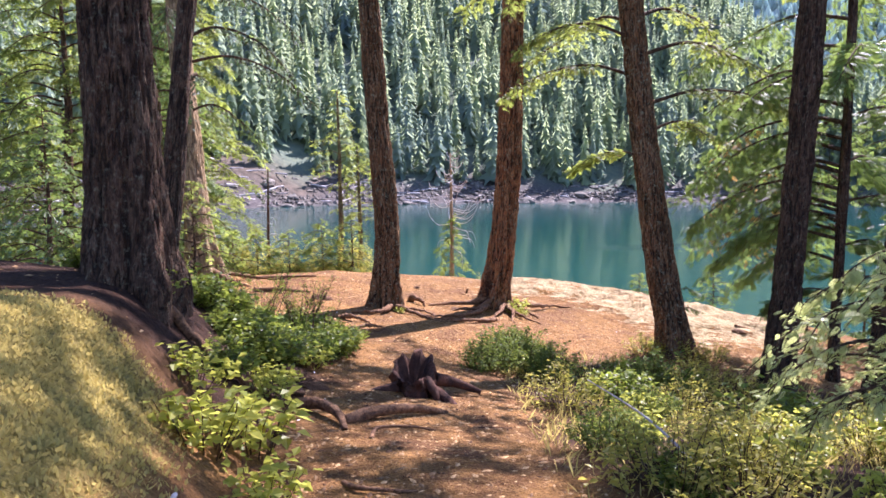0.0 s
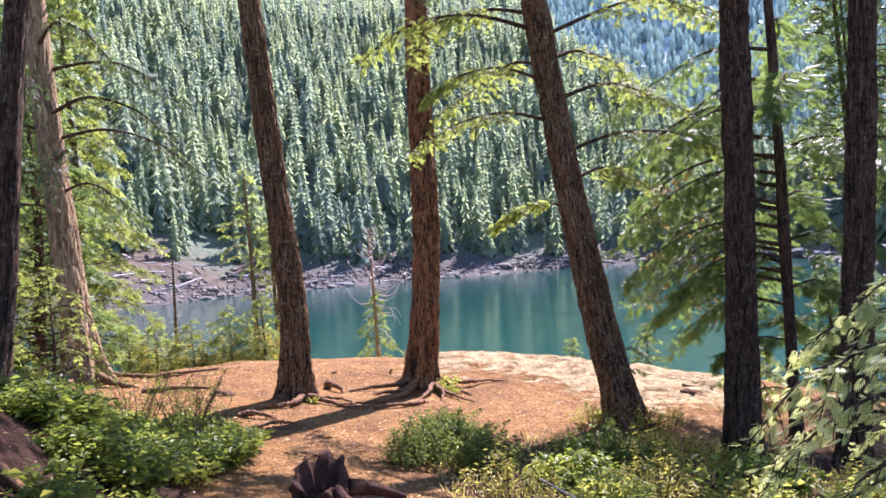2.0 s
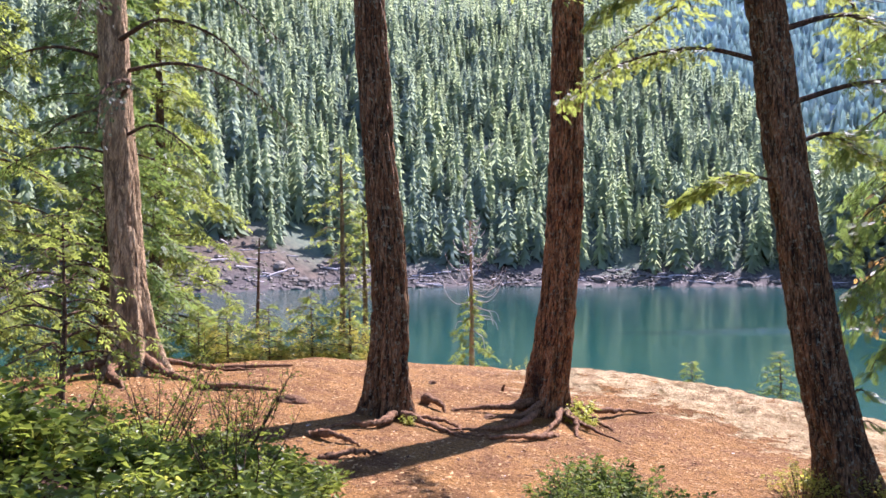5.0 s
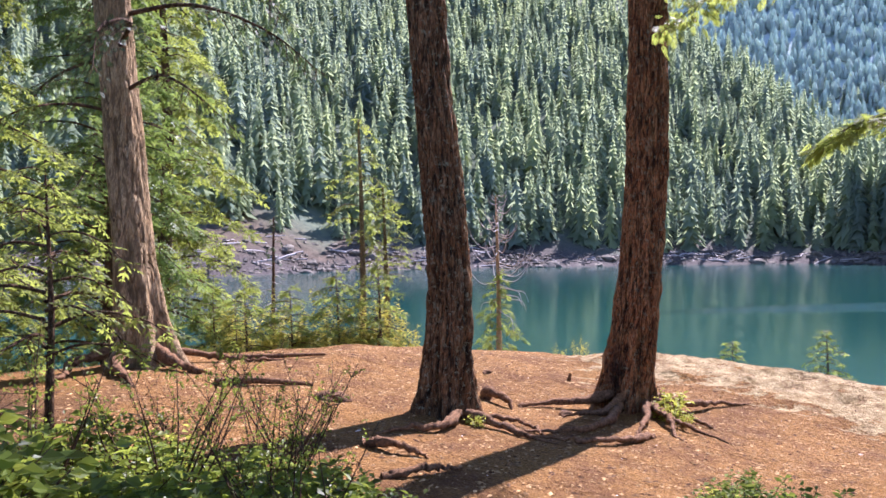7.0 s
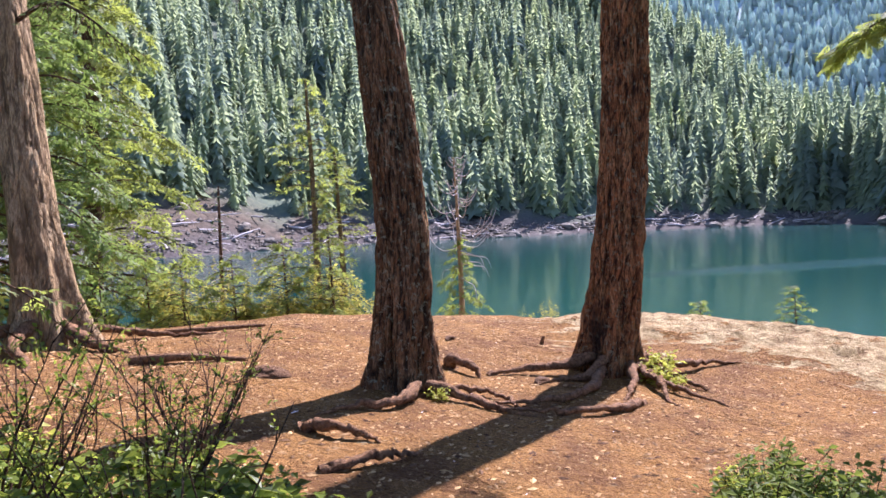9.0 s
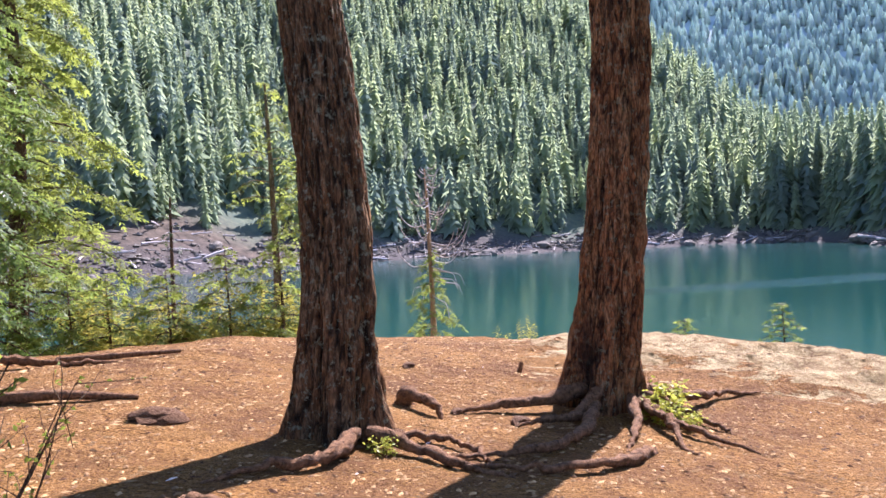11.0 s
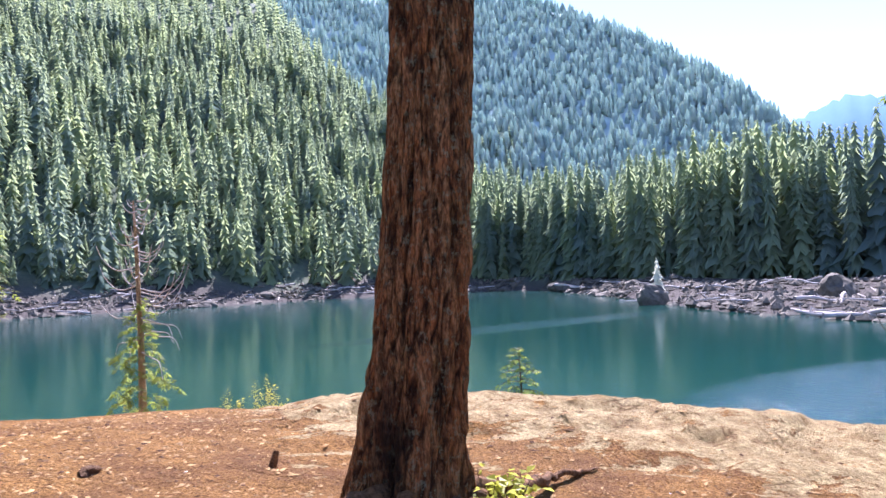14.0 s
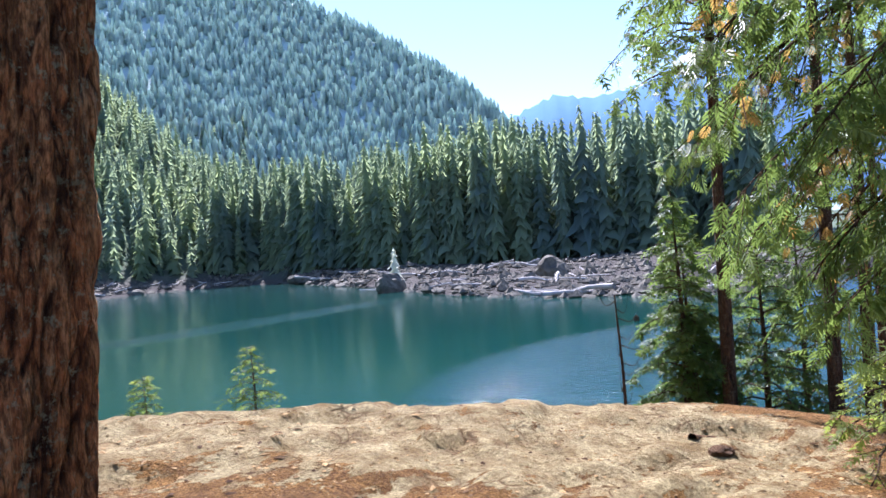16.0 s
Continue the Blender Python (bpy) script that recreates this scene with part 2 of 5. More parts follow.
# needles with sunshine put into their colour, a lit copy of the fir needles
NEEDLE_LIT = leaf_material("sunlit_needles", (0.06, 0.11, 0.025), (0.20, 0.26, 0.05), (0.38, 0.43, 0.075), 0.5, 0.65)
CEDAR_LEAF = leaf_material("cedar_sprays", (0.04, 0.09, 0.03), (0.13, 0.21, 0.05), (0.27, 0.36, 0.07), 0.4, 0.55)
SALAL = leaf_material("shrub_leaves", (0.022, 0.045, 0.014), (0.20, 0.28, 0.04), (0.42, 0.48, 0.06), 0.4, 0.5)
BRIGHT = leaf_material("bright_leaves", (0.24, 0.29, 0.045), (0.50, 0.52, 0.08), (0.64, 0.62, 0.1), 0.4, 0.6)
HEATH = leaf_material("huckleberry_leaves", (0.022, 0.045, 0.014), (0.15, 0.21, 0.035), (0.32, 0.38, 0.055), 0.55, 0.45, spec=0.08)
GOLD = leaf_material("golden_leaves", (0.20, 0.20, 0.035), (0.44, 0.40, 0.07), (0.58, 0.52, 0.09), 0.45, 0.6)
GRASS = leaf_material("dry_moss", (0.27, 0.215, 0.06), (0.60, 0.48, 0.14), (0.62, 0.51, 0.15), 0.8, 0.5)
# haze across the lake is put into these paler, greyer crown colours
FOREST = leaf_material("hazed_far_conifers", (0.18, 0.25, 0.225), (0.32, 0.39, 0.215), (0.37, 0.44, 0.20), 0.95, 0.55, 0.03, 0.0)
# crown colours lifted and blued to paint haze over the mountain
FOREST_FAR = leaf_material("hazed_mountain_conifers", (0.42, 0.55, 0.54), (0.52, 0.64, 0.58), (0.50, 0.62, 0.54), 0.95, 0.55, 0.02, 0.0)
PALE = leaf_material("pale_leaves", (0.5, 0.55, 0.42), (0.7, 0.72, 0.6), (0.7, 0.72, 0.6), 0.5, 0.5)
WATER = water_material()


# ---- mesh helpers ----
rng = np.random.default_rng(7)


def smooth(a, b, x):
    u = np.clip((x - a) / (b - a), 0, 1)
    return u * u * (3 - 2 * u)


def mesh(name, verts, faces, mat, soft=True, **attrs):
    """A mesh from arrays of places and of equal-sided faces, with float attributes by point."""
    verts, faces = np.asarray(verts, np.float32), np.asarray(faces, np.int32)
    me = bpy.data.meshes.new(name)
    me.vertices.add(len(verts))
    me.vertices.foreach_set("co", verts.ravel())
    me.loops.add(faces.size)
    me.loops.foreach_set("vertex_index", faces.ravel())
    me.polygons.add(len(faces))
    me.polygons.foreach_set("loop_start", np.arange(0, faces.size, faces.shape[1], dtype=np.int32))
    me.polygons.foreach_set("use_smooth", np.full(len(faces), soft))
    for key, value in attrs.items():
        me.attributes.new(key, "FLOAT", "POINT").data.foreach_set("value", np.asarray(value, np.float32))
    me.materials.append(mat)
    me.update(calc_edges=True)
    me.validate()
    return me


def part(name, me, parent, label="", at=None):
    ob = new(name, me)
    ob.parent = parent
    if at is not None:
        ob.matrix_basis = at
    return tagged(ob, label) if label else ob


def thing(name, label, category, place=(0, 0, 0), group="", kind="", turn=0.0):
    ob = new(name)
    ob.empty_display_size = 0.2
    ob.matrix_basis = pose(*place, 0, 0, turn)
    return tagged(ob, label, category, group, kind)


def solid(name, me, label, category, place=(0, 0, 0), group="", kind="", turn=0.0):
    ob = new(name, me)
    ob.matrix_basis = pose(*place, 0, 0, turn)
    return tagged(ob, label, category, group, kind)


def join(chunks):
    """Joins (verts, faces) chunks."""
    vs, fs, n = [], [], 0
    for v, f in chunks:
        vs.append(v)
        fs.append(np.asarray(f) + n)
        n += len(v)
    return np.concatenate(vs), np.concatenate(fs)


def tube(points, radii, n=8, rough=0.0):
    """A tapered tube of quads along points."""
    p = np.asarray(points, float)
    r = np.broadcast_to(np.asarray(radii, float), (len(p),))
    t = np.gradient(p, axis=0)
    t /= np.linalg.norm(t, axis=1)[:, None] + 1e-9
    ref = np.array((0.31, 0.95, 0.05)) if abs(t[0][2]) > 0.7 else np.array((0.0, 0.0, 1.0))
    a = np.cross(t, ref)
    a /= np.linalg.norm(a, axis=1)[:, None] + 1e-9
    b = np.cross(t, a)
    ang = np.linspace(0, 2 * np.pi, n, endpoint=False)
    rr = r[:, None] * (1 + rough * rng.normal(0, 1, (len(p), n)))
    v = p[:, None] + rr[..., None] * (np.cos(ang)[None, :, None] * a[:, None] + np.sin(ang)[None, :, None] * b[:, None])
    i, j = np.meshgrid(np.arange(len(p) - 1), np.arange(n), indexing="ij")
    k = (j + 1) % n
    f = np.stack((i * n + j, i * n + k, (i + 1) * n + k, (i + 1) * n + j), -1).reshape(-1, 4)
    return v.reshape(-1, 3), f


def curve(points, steps=12):
    """A smooth line through a few points."""
    p = [Vector(q) for q in points]
    p = [2 * p[0] - p[1], *p, 2 * p[-1] - p[-2]]
    out = []
    for i in range(1, len(p) - 2):
        for s in range(steps):
            u = s / steps
            a, b, c, d = p[i - 1], p[i], p[i + 1], p[i + 2]
            out.append(0.5 * (2 * b + (c - a) * u + (2 * a - 5 * b + 4 * c - d) * u * u + (3 * b - a - 3 * c + d) * u ** 3))
    out.append(p[-2])
    return np.array([tuple(q) for q in out])


def kites(base, way, up, length, width, fold=0.25):
    """Leaf-shaped folded quads: base points, directions and normals, as arrays."""
    way = way / (np.linalg.norm(way, axis=1)[:, None] + 1e-9)
    side = np.cross(way, up)
    side /= np.linalg.norm(side, axis=1)[:, None] + 1e-9
    nor = np.cross(side, way)
    L, W = np.asarray(length)[..., None], np.asarray(width)[..., None]
    mid = base + way * L * 0.45 + nor * W * fold
    v = np.stack((base, mid - side * W * 0.5, base + way * L, mid + side * W * 0.5), 1)
    f = np.arange(len(base) * 4).reshape(-1, 4)
    return v.reshape(-1, 3), f


def sprigs(base, way, up, length, ratio, pairs=5):
    """Flat pinnate sprays: a midrib and pairs of side leaflets."""
    way = unit(way)
    side = unit(np.cross(way, up))
    nor = np.cross(side, way)
    L = np.asarray(length)
    chunks = [kites(base + way * L[:, None] * 0.3, way, nor, L * 0.7, L * ratio * 0.25, 0.1)]
    for u, reach in ((0.05, 0.40), (0.22, 0.42), (0.40, 0.38), (0.58, 0.31), (0.75, 0.22))[:: 1 if pairs > 3 else 2]:
        for turn in (-1, 1):
            chunks.append(kites(base + way * L[:, None] * u, way * 0.8 + side * turn * 0.62 - nor * 0.12, nor, L * reach, L * reach * ratio * 0.7, 0.1))
    return join(chunks)


def unit(v):
    return v / (np.linalg.norm(v, axis=-1, keepdims=True) + 1e-9)


# ---- the lie of the land ----
def edge_line(x):
    return np.interp(x, (-200, -40, -12, -5, -2.6, 0, 2.5, 4.4, 6.4, 9, 14, 30, 200), (4, 9.5, 14.5, 19.2, 20.2, 21.6, 22.3, 21.3, 20.2, 19.3, 17.8, 15, 8))


def path_height(y):
    z = 0
    for o in (-0.8, -0.4, 0, 0.4, 0.8):
        z = z + np.interp(y + o, (-40, 0, 2, 4, 6, 8, 9.5, 12, 14, 16, 17.5, 20.5, 60), (5.5, 1.9, 1.66, 1.38, 1.25, 1.0, 0.82, 0.62, 0.58, 0.6, 0.58, 0.7, 0.7)) / 5
    return z


AZ = (-110, -60, -25, -19, -8, 6, 15, 24, 30, 34, 38.5, 42, 46, 52, 60, 75, 100)
SHORE = (120, 150, 165, 169, 196, 222, 245, 275, 265, 200, 140, 118, 100, 90, 84, 75, 60)
TREES = (125, 160, 192, 204, 222, 244, 265, 292, 285, 235, 205, 192, 186, 180, 175, 150, 110)


def height(x, y):
    """Height, and how far the place is bare rock, moss bank, far land and beach."""
    near = path_height(y) - 0.12 * np.maximum(x, -2.2) * smooth(3, 11, y)
    left = np.clip(-x - 1.3, 0, 9) * (1 - smooth(9, 15, y))
    near = near + 0.12 * left
    lip = np.interp(y, (4, 6, 8, 11), (0.15, -0.35, -0.75, -0.9))
    bank = smooth(lip, lip - 1.7, x) * smooth(0.8, 3.2, y)
    near = near + 1.05 * bank * (1 - smooth(7.8, 12.5, y))
    bank = bank * (1 - smooth(5.2, 6.8, y))
    near = near + 0.38 * np.exp(-((x - 6.2) / 3.6) ** 2 - ((y - 20.1) / 2.2) ** 2) + 0.12 * np.exp(-((x - 3.6) / 1.5) ** 2 - ((y - 21.4) / 1.6) ** 2)
    near = near + 0.24 * np.exp(-((x - 10.0) / 1.9) ** 2 - ((y - 18.6) / 2.6) ** 2)
    e = edge_line(x)
    d = (y - e) * 0.85
    near = near - np.interp(d, (-1.2, 0, 1, 2, 6, 12, 18, 24, 40), (0, 0.08, 0.5, 1.2, 2.4, 3.4, 4.4, 5.4, 6.2))
    rock = smooth(-4.0, -1.6, d + 0.5 * np.sin(x * 1.3)) * smooth(0.8, 2.6, x) * (1 - smooth(8.2, 10.5, x)) * (1 - smooth(1.5, 4, d))
    az, r = np.degrees(np.arctan2(x, y - 12)), np.hypot(x, y - 12)
    rs, rt = np.interp(az, AZ, SHORE), np.interp(az, AZ, TREES)
    u = (r - rs) / (rt - rs)
    zt = np.interp(az, (-30, -22, -17, -11, -6, 10, 30, 38, 60), (3, 8, 10, 3.5, 2.5, 1.5, 0.0, -1.6, -1.6))
    z1 = WATER_Z + np.where(u < 0, np.maximum((r - rs) * 0.2, -5), 0.5 * np.sqrt(np.clip(u, 0, 1)) + (zt - WATER_Z - 0.5) * np.clip(u, 0, 1.0))
    climb = np.interp(az, (-60, 12, 22, 28, 34, 60), (0.62, 0.62, 0.5, 0.3, 0.1, 0.05))
    cap = np.interp(az, (-90, -40, 8, 12, 17, 24, 27.5, 32, 60), (22, 30, 30, 25, 14.5, 7.6, 4.3, 2, 1))
    z1 = z1 + np.minimum(climb * np.clip(r - rt, 0, None), np.tan(np.radians(cap)) * 430)
    cap2 = np.interp(az, (-60, 26, 31, 33.5, 41, 44.8, 47.5, 52, 60), (26, 25, 22.4, 20.3, 14.2, 10.7, 7.9, 3.0, 1.0))
    z2 = np.minimum(0.75 * (r - 620), np.tan(np.radians(cap2)) * 1000)
    zf = np.maximum(z1, z2)
    ours = d < 30
    z = np.where(ours | (r < 60), np.maximum(near, -9.5), np.maximum(zf, -9.5))
    far = ((~ours) & (r >= 60)) | (np.abs(az) > 70) & (r > 25)
    edge = 0.35 * np.sin(y * 1.9) + 0.2 * np.sin(y * 4.3 + 1)
    # where duff and painted shade darken the bank and the shrub ground
    shade_duff = smooth(-0.55, -1.1, x + edge * 0.5) * smooth(5.4, 6.8, y) * (1 - smooth(10.8, 12.6, y)) + smooth(1.5, 2.3, x + edge * 0.5) * (1 - smooth(12.6, 14.0, y)) + smooth(-3.5, -5.5, x) * (1 - smooth(15, 17, y))
    bare = smooth(-27, -21, az) * (1 - smooth(-11, -6, az)) * smooth(0.25, 0.45, u)
    return z, rock, bank, far.astype(float), (u < 1.0).astype(float), np.clip(shade_duff, 0, 1), bare, (z2 > z1).astype(float)


def wobble(x, y, f, seed=0.0):
    """Fast smooth noise for arrays."""
    s = 0
    for k, (a, b, c) in enumerate(((1.0, 0.3, 0.0), (-0.4, 1.1, 1.7), (0.8, -0.9, 4.1), (1.7, 1.3, 2.2), (-1.9, 0.7, 5.3))):
        s = s + np.sin(f * (a * x + b * y) + c + seed + 1.3 * np.sin(f * 0.6 * (b * x - a * y) + c * 2 + seed))
    return s / 5


def ground_z(x, y):
    x, y = np.asarray(x, float), np.asarray(y, float)
    z, rock, moss, far, beach, _shade_duff, _bare, _up = height(x, y)
    n = 0.03 * wobble(x, y, 2.1) + 0.012 * wobble(x, y, 7.3, 1.0)
    ridge = np.abs(wobble(x + 0.4 * y, y * 2.0, 2.4, 3.0))
    step = wobble(x * 0.6 + y * 0.5, y * 1.4 - x * 0.2, 3.1, 4.0)
    n = n + rock * (0.09 * (0.5 - ridge) + 0.045 * np.tanh(12 * step) + 0.018 * wobble(x, y, 11.0, 2.0)) + moss * 0.06 * wobble(x, y, 4.0, 5.0)
    rough = np.where(far > 0, 1.2 * wobble(x, y, 0.09) + 3.0 * wobble(x, y, 0.023, 2.0) * (1 - beach) * smooth(0, 20, z), n)
    return z + rough


def gz(x, y):
    return float(ground_z(np.array([x]), np.array([y]))[0])


def stretched(fine_a, fine_b, step, low, high, grow=1.10):
    mid = list(np.arange(fine_a, fine_b + 1e-6, step))
    up, s, v = [], step, fine_b
    while v < high:
        s = min(s * grow, 14 + 0.02 * abs(v))
        v += s
        up.append(v)
    down, s, v = [], step, fine_a
    while v > low:
        s = min(s * grow, 14 + 0.02 * abs(v))
        v -= s
        down.append(v)
    return np.array(down[::-1] + mid + up)


def make_ground():
    xs, ys = stretched(-4.5, 9.5, 0.085, -1600, 1600), stretched(2, 22.5, 0.11, -400, 1700)
    X, Y = np.meshgrid(xs, ys)
    Z = ground_z(X, Y)
    _, rock, moss, far, beach, shade_duff, bare, mountain = height(X, Y)
    h, w = X.shape
    i, j = np.meshgrid(np.arange(h - 1), np.arange(w - 1), indexing="ij")
    a = (i * w + j).ravel()
    f = np.stack((a, a + 1, a + w + 1, a + w), 1)
    v = np.stack((X, Y, Z), -1).reshape(-1, 3)
    me = mesh("ground", v, f, EARTH, True, rock=rock.ravel(), moss=moss.ravel(), far=far.ravel(), beach=beach.ravel(), shade_duff=shade_duff.ravel(), bare=bare.ravel(), mountain=mountain.ravel())
    solid("ground", me, "reddish dirt and pale bedrock above the lake", "ground", kind="structure")


make_ground()


def make_water():
    xs = np.array((-900, -300, -100, 0, 100, 300, 900), float)
    X, Y = np.meshgrid(xs, xs + 310)
    h, w = X.shape
    i, j = np.meshgrid(np.arange(h - 1), np.arange(w - 1), indexing="ij")
    a = (i * w + j).ravel()
    f = np.stack((a, a + 1, a + w + 1, a + w), 1)
    v = np.stack((X, np.maximum(Y, 14), np.full_like(X, WATER_Z)), -1).reshape(-1, 3)
    solid("water", mesh("water", v, f, WATER), "calm teal lake water with faint ripples", "lake", kind="structure")


make_water()
# ---- the far woods ----
def far_conifer(rings, sides, seed, slim=1.0):
    """A conifer one metre high: a closed, lobed crown with ragged tiers."""
    g = np.random.default_rng(seed)
    ang = np.linspace(0, 2 * np.pi, sides, endpoint=False)
    lobe = g.uniform(0.75, 1.25, sides)
    v = []
    for k in range(rings):
        u = k / (rings - 1)
        z = 0.08 + 0.92 * u
        R = 0.15 * slim * (1 - u) ** 0.72 * (1.0 if k % 2 else 0.74) * (0.6 if k == 0 else 1.0) + 0.002
        r = R * (0.5 + 0.5 * lobe) * g.uniform(0.78, 1.22, sides)
        a = ang + g.uniform(-0.2, 0.2, sides) + 0.4 * k
        v.append(np.stack((np.cos(a) * r, np.sin(a) * r, z - (0.035 if k % 2 else 0.0) + g.uniform(-0.012, 0.012, sides)), 1))
    i, j = np.meshgrid(np.arange(rings - 1), np.arange(sides), indexing="ij")
    n = (j + 1) % sides
    f = np.stack((i * sides + j, i * sides + n, (i + 1) * sides + n, (i + 1) * sides + j), -1).reshape(-1, 4)
    return np.concatenate(v), f


def ragged_conifer(tiers, points, seed, slim=1.0):
    """A conifer one metre high: a trunk and many tiers of steep, ragged boughs."""
    g = np.random.default_rng(seed)
    v, f = [], []
    for k in range(tiers):
        u = 0.10 + 0.88 * (k / (tiers - 1)) ** 0.95
        R = 0.15 * slim * (1 - u) ** 0.75 * g.uniform(0.75, 1.2) + 0.010
        drop = R * g.uniform(0.8, 1.2) + 0.012
        n0, turn = len(v), g.uniform(0, 6.28)
        v.append((g.normal(0, 0.004), g.normal(0, 0.004), min(u + 0.05, 1.0)))
        for b in range(points):
            for ahead, reach in ((0.0, g.uniform(0.45, 0.7)), (0.5, g.uniform(0.7, 1.25))):
                a = turn + 2 * np.pi * (b + ahead + g.uniform(-0.15, 0.15)) / points
                v.append((math.cos(a) * R * reach, math.sin(a) * R * reach, u + 0.03 - drop * reach * g.uniform(0.6, 1.2)))
        for b in range(points):
            if g.random() > 0.15:
                f.append((n0, n0 + 1 + 2 * b, n0 + 2 + 2 * b, n0 + 1 + 2 * ((b + 1) % points)))
    return join([(np.array(v), np.array(f)), tube(((0, 0, -0.04), (0, 0, 1.0)), (0.011, 0.001), 3)])


def plant_forest(name, label, places, heights, models, place_seed, mat=None):
    g = np.random.default_rng(place_seed)
    chunks, tints = [], []
    pick = g.integers(0, len(models), len(places))
    for m, (mv, mf) in enumerate(models):
        sel = np.nonzero(pick == m)[0]
        a = g.uniform(0, 2 * np.pi, len(sel))
        s, wide = heights[sel], g.uniform(0.8, 1.25, len(sel))
        ca, sa = np.cos(a)[:, None] * (s * wide)[:, None], np.sin(a)[:, None] * (s * wide)[:, None]
        v = np.stack((mv[:, 0] * ca - mv[:, 1] * sa, mv[:, 0] * sa + mv[:, 1] * ca, mv[:, 2][None] * s[:, None]), -1) + places[sel][:, None]
        f = mf[None] + (np.arange(len(sel)) * len(mv))[:, None, None]
        chunks.append((v.reshape(-1, 3), f.reshape(-1, 4)))
        t = np.clip(g.normal(0.38, 0.38, len(sel)), 0, 1)
        tints.append(np.repeat(t, len(mv)))
    v, f = join(chunks)
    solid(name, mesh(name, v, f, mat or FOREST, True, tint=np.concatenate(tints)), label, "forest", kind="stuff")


def polar(az, r):
    return np.sin(np.radians(az)) * r, 12 + np.cos(np.radians(az)) * r


def scatter_forest():
    g = np.random.default_rng(3)
    dense = [ragged_conifer(24, 9, k, s) for k, s in enumerate((0.9, 1.0, 0.8, 1.15))]
    light = [ragged_conifer(16, 8, 20 + k, s) for k, s in enumerate((1.2, 1.4, 1.05, 1.3, 1.15))]

    def strip(n, az0, az1, r0, r1, gap):
        az, u = g.uniform(az0, az1, n), g.uniform(0, 1, n)
        rt = np.interp(az, AZ, TREES)
        r = np.sqrt((rt + r0) ** 2 + u * ((rt + r1) ** 2 - (rt + r0) ** 2))
        x, y = polar(az, r)
        cell = np.unique(np.stack((np.round(x / gap), np.round(y / gap)), 1), axis=0, return_index=True)[1]
        x, y = x[cell], y[cell]
        return np.stack((x, y, ground_z(x, y) - 0.4), 1)

    p = strip(1000, 26, 66, 0, 60, 3.8)
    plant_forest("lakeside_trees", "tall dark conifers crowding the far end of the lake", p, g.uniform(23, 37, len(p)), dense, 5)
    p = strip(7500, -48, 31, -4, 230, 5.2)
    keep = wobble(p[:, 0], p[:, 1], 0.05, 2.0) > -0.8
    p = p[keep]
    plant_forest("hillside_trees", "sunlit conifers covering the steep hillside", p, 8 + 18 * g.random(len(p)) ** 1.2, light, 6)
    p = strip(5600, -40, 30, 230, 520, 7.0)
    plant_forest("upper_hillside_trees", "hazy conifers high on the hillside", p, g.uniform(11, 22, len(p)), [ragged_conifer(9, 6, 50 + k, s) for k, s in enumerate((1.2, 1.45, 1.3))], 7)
    az = g.uniform(8, 56, 8500)
    x, y = polar(az, g.uniform(640, 1210, 8500))
    p = np.stack((x, y, ground_z(x, y) - 1), 1)
    plant_forest("mountain_trees", "conifers hazed blue-green on the mountain behind the lake", p, g.uniform(13, 23, len(p)), [far_conifer(6, 5, 40, 1.5), far_conifer(6, 5, 41, 1.7)], 8, FOREST_FAR)


scatter_forest()


def far_ridge():
    """The ridge at the end of the valley, its haze painted as blue colour and glow."""
    m = Nodes("glowing_hazed_ridge", 1.0, 0.0)
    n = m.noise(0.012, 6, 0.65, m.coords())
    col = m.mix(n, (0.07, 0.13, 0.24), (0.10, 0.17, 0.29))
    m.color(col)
    # faint emission imitates the airlight in front of the ridge
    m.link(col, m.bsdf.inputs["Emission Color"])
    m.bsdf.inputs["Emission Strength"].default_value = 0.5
    az = np.linspace(28, 100, 200)
    el = np.interp(az, (28, 40, 46, 49.5, 52, 54.5, 57, 62, 70, 85, 100), (4, 7.0, 8.2, 9.8, 10.8, 10.3, 10.6, 11.8, 11.4, 9.0, 7.0))
    el = el + 0.12 * np.sin(az * 9) * 0.6 + 0.09 * np.sin(az * 23 + 1)
    rows = []
    for k, back in ((0.0, 2300), (0.35, 2550), (0.7, 2800), (1.0, 3000), (0.4, 3500)):
        x, y = polar(az, back)
        rows.append(np.stack((x, y, -20 + k * (np.tan(np.radians(el)) * 3000 + 20)), -1))
    v = np.concatenate(rows)
    w = len(az)
    i, j = np.meshgrid(np.arange(len(rows) - 1), np.arange(w - 1), indexing="ij")
    a = (i * w + j).ravel()
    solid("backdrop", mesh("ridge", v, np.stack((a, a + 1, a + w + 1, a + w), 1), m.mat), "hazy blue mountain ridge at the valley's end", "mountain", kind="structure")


far_ridge()


# ---- stones and driftwood on the far shore ----
def boulder_mesh(seed, flat=0.7):
    bm = bmesh.new()
    bmesh.ops.create_icosphere(bm, subdivisions=3, radius=1.0)
    o = Vector((seed * 3.1, seed * 1.7, seed))
    for v in bm.verts:
        p = v.co.copy()
        n = noise.noise(p * 0.9 + o) * 0.45 + noise.noise(p * 2.3 + o) * 0.16
        cell = noise.voronoi(p * 1.1 + o)[0][0]
        v.co = p * (0.85 + n + 0.25 * cell)
        v.co.z *= flat
    me = bpy.data.meshes.new("boulder")
    bm.to_mesh(me)
    bm.free()
    me.materials.append(STONE)
    return me


BOULDERS = [boulder_mesh(k) for k in range(6)]


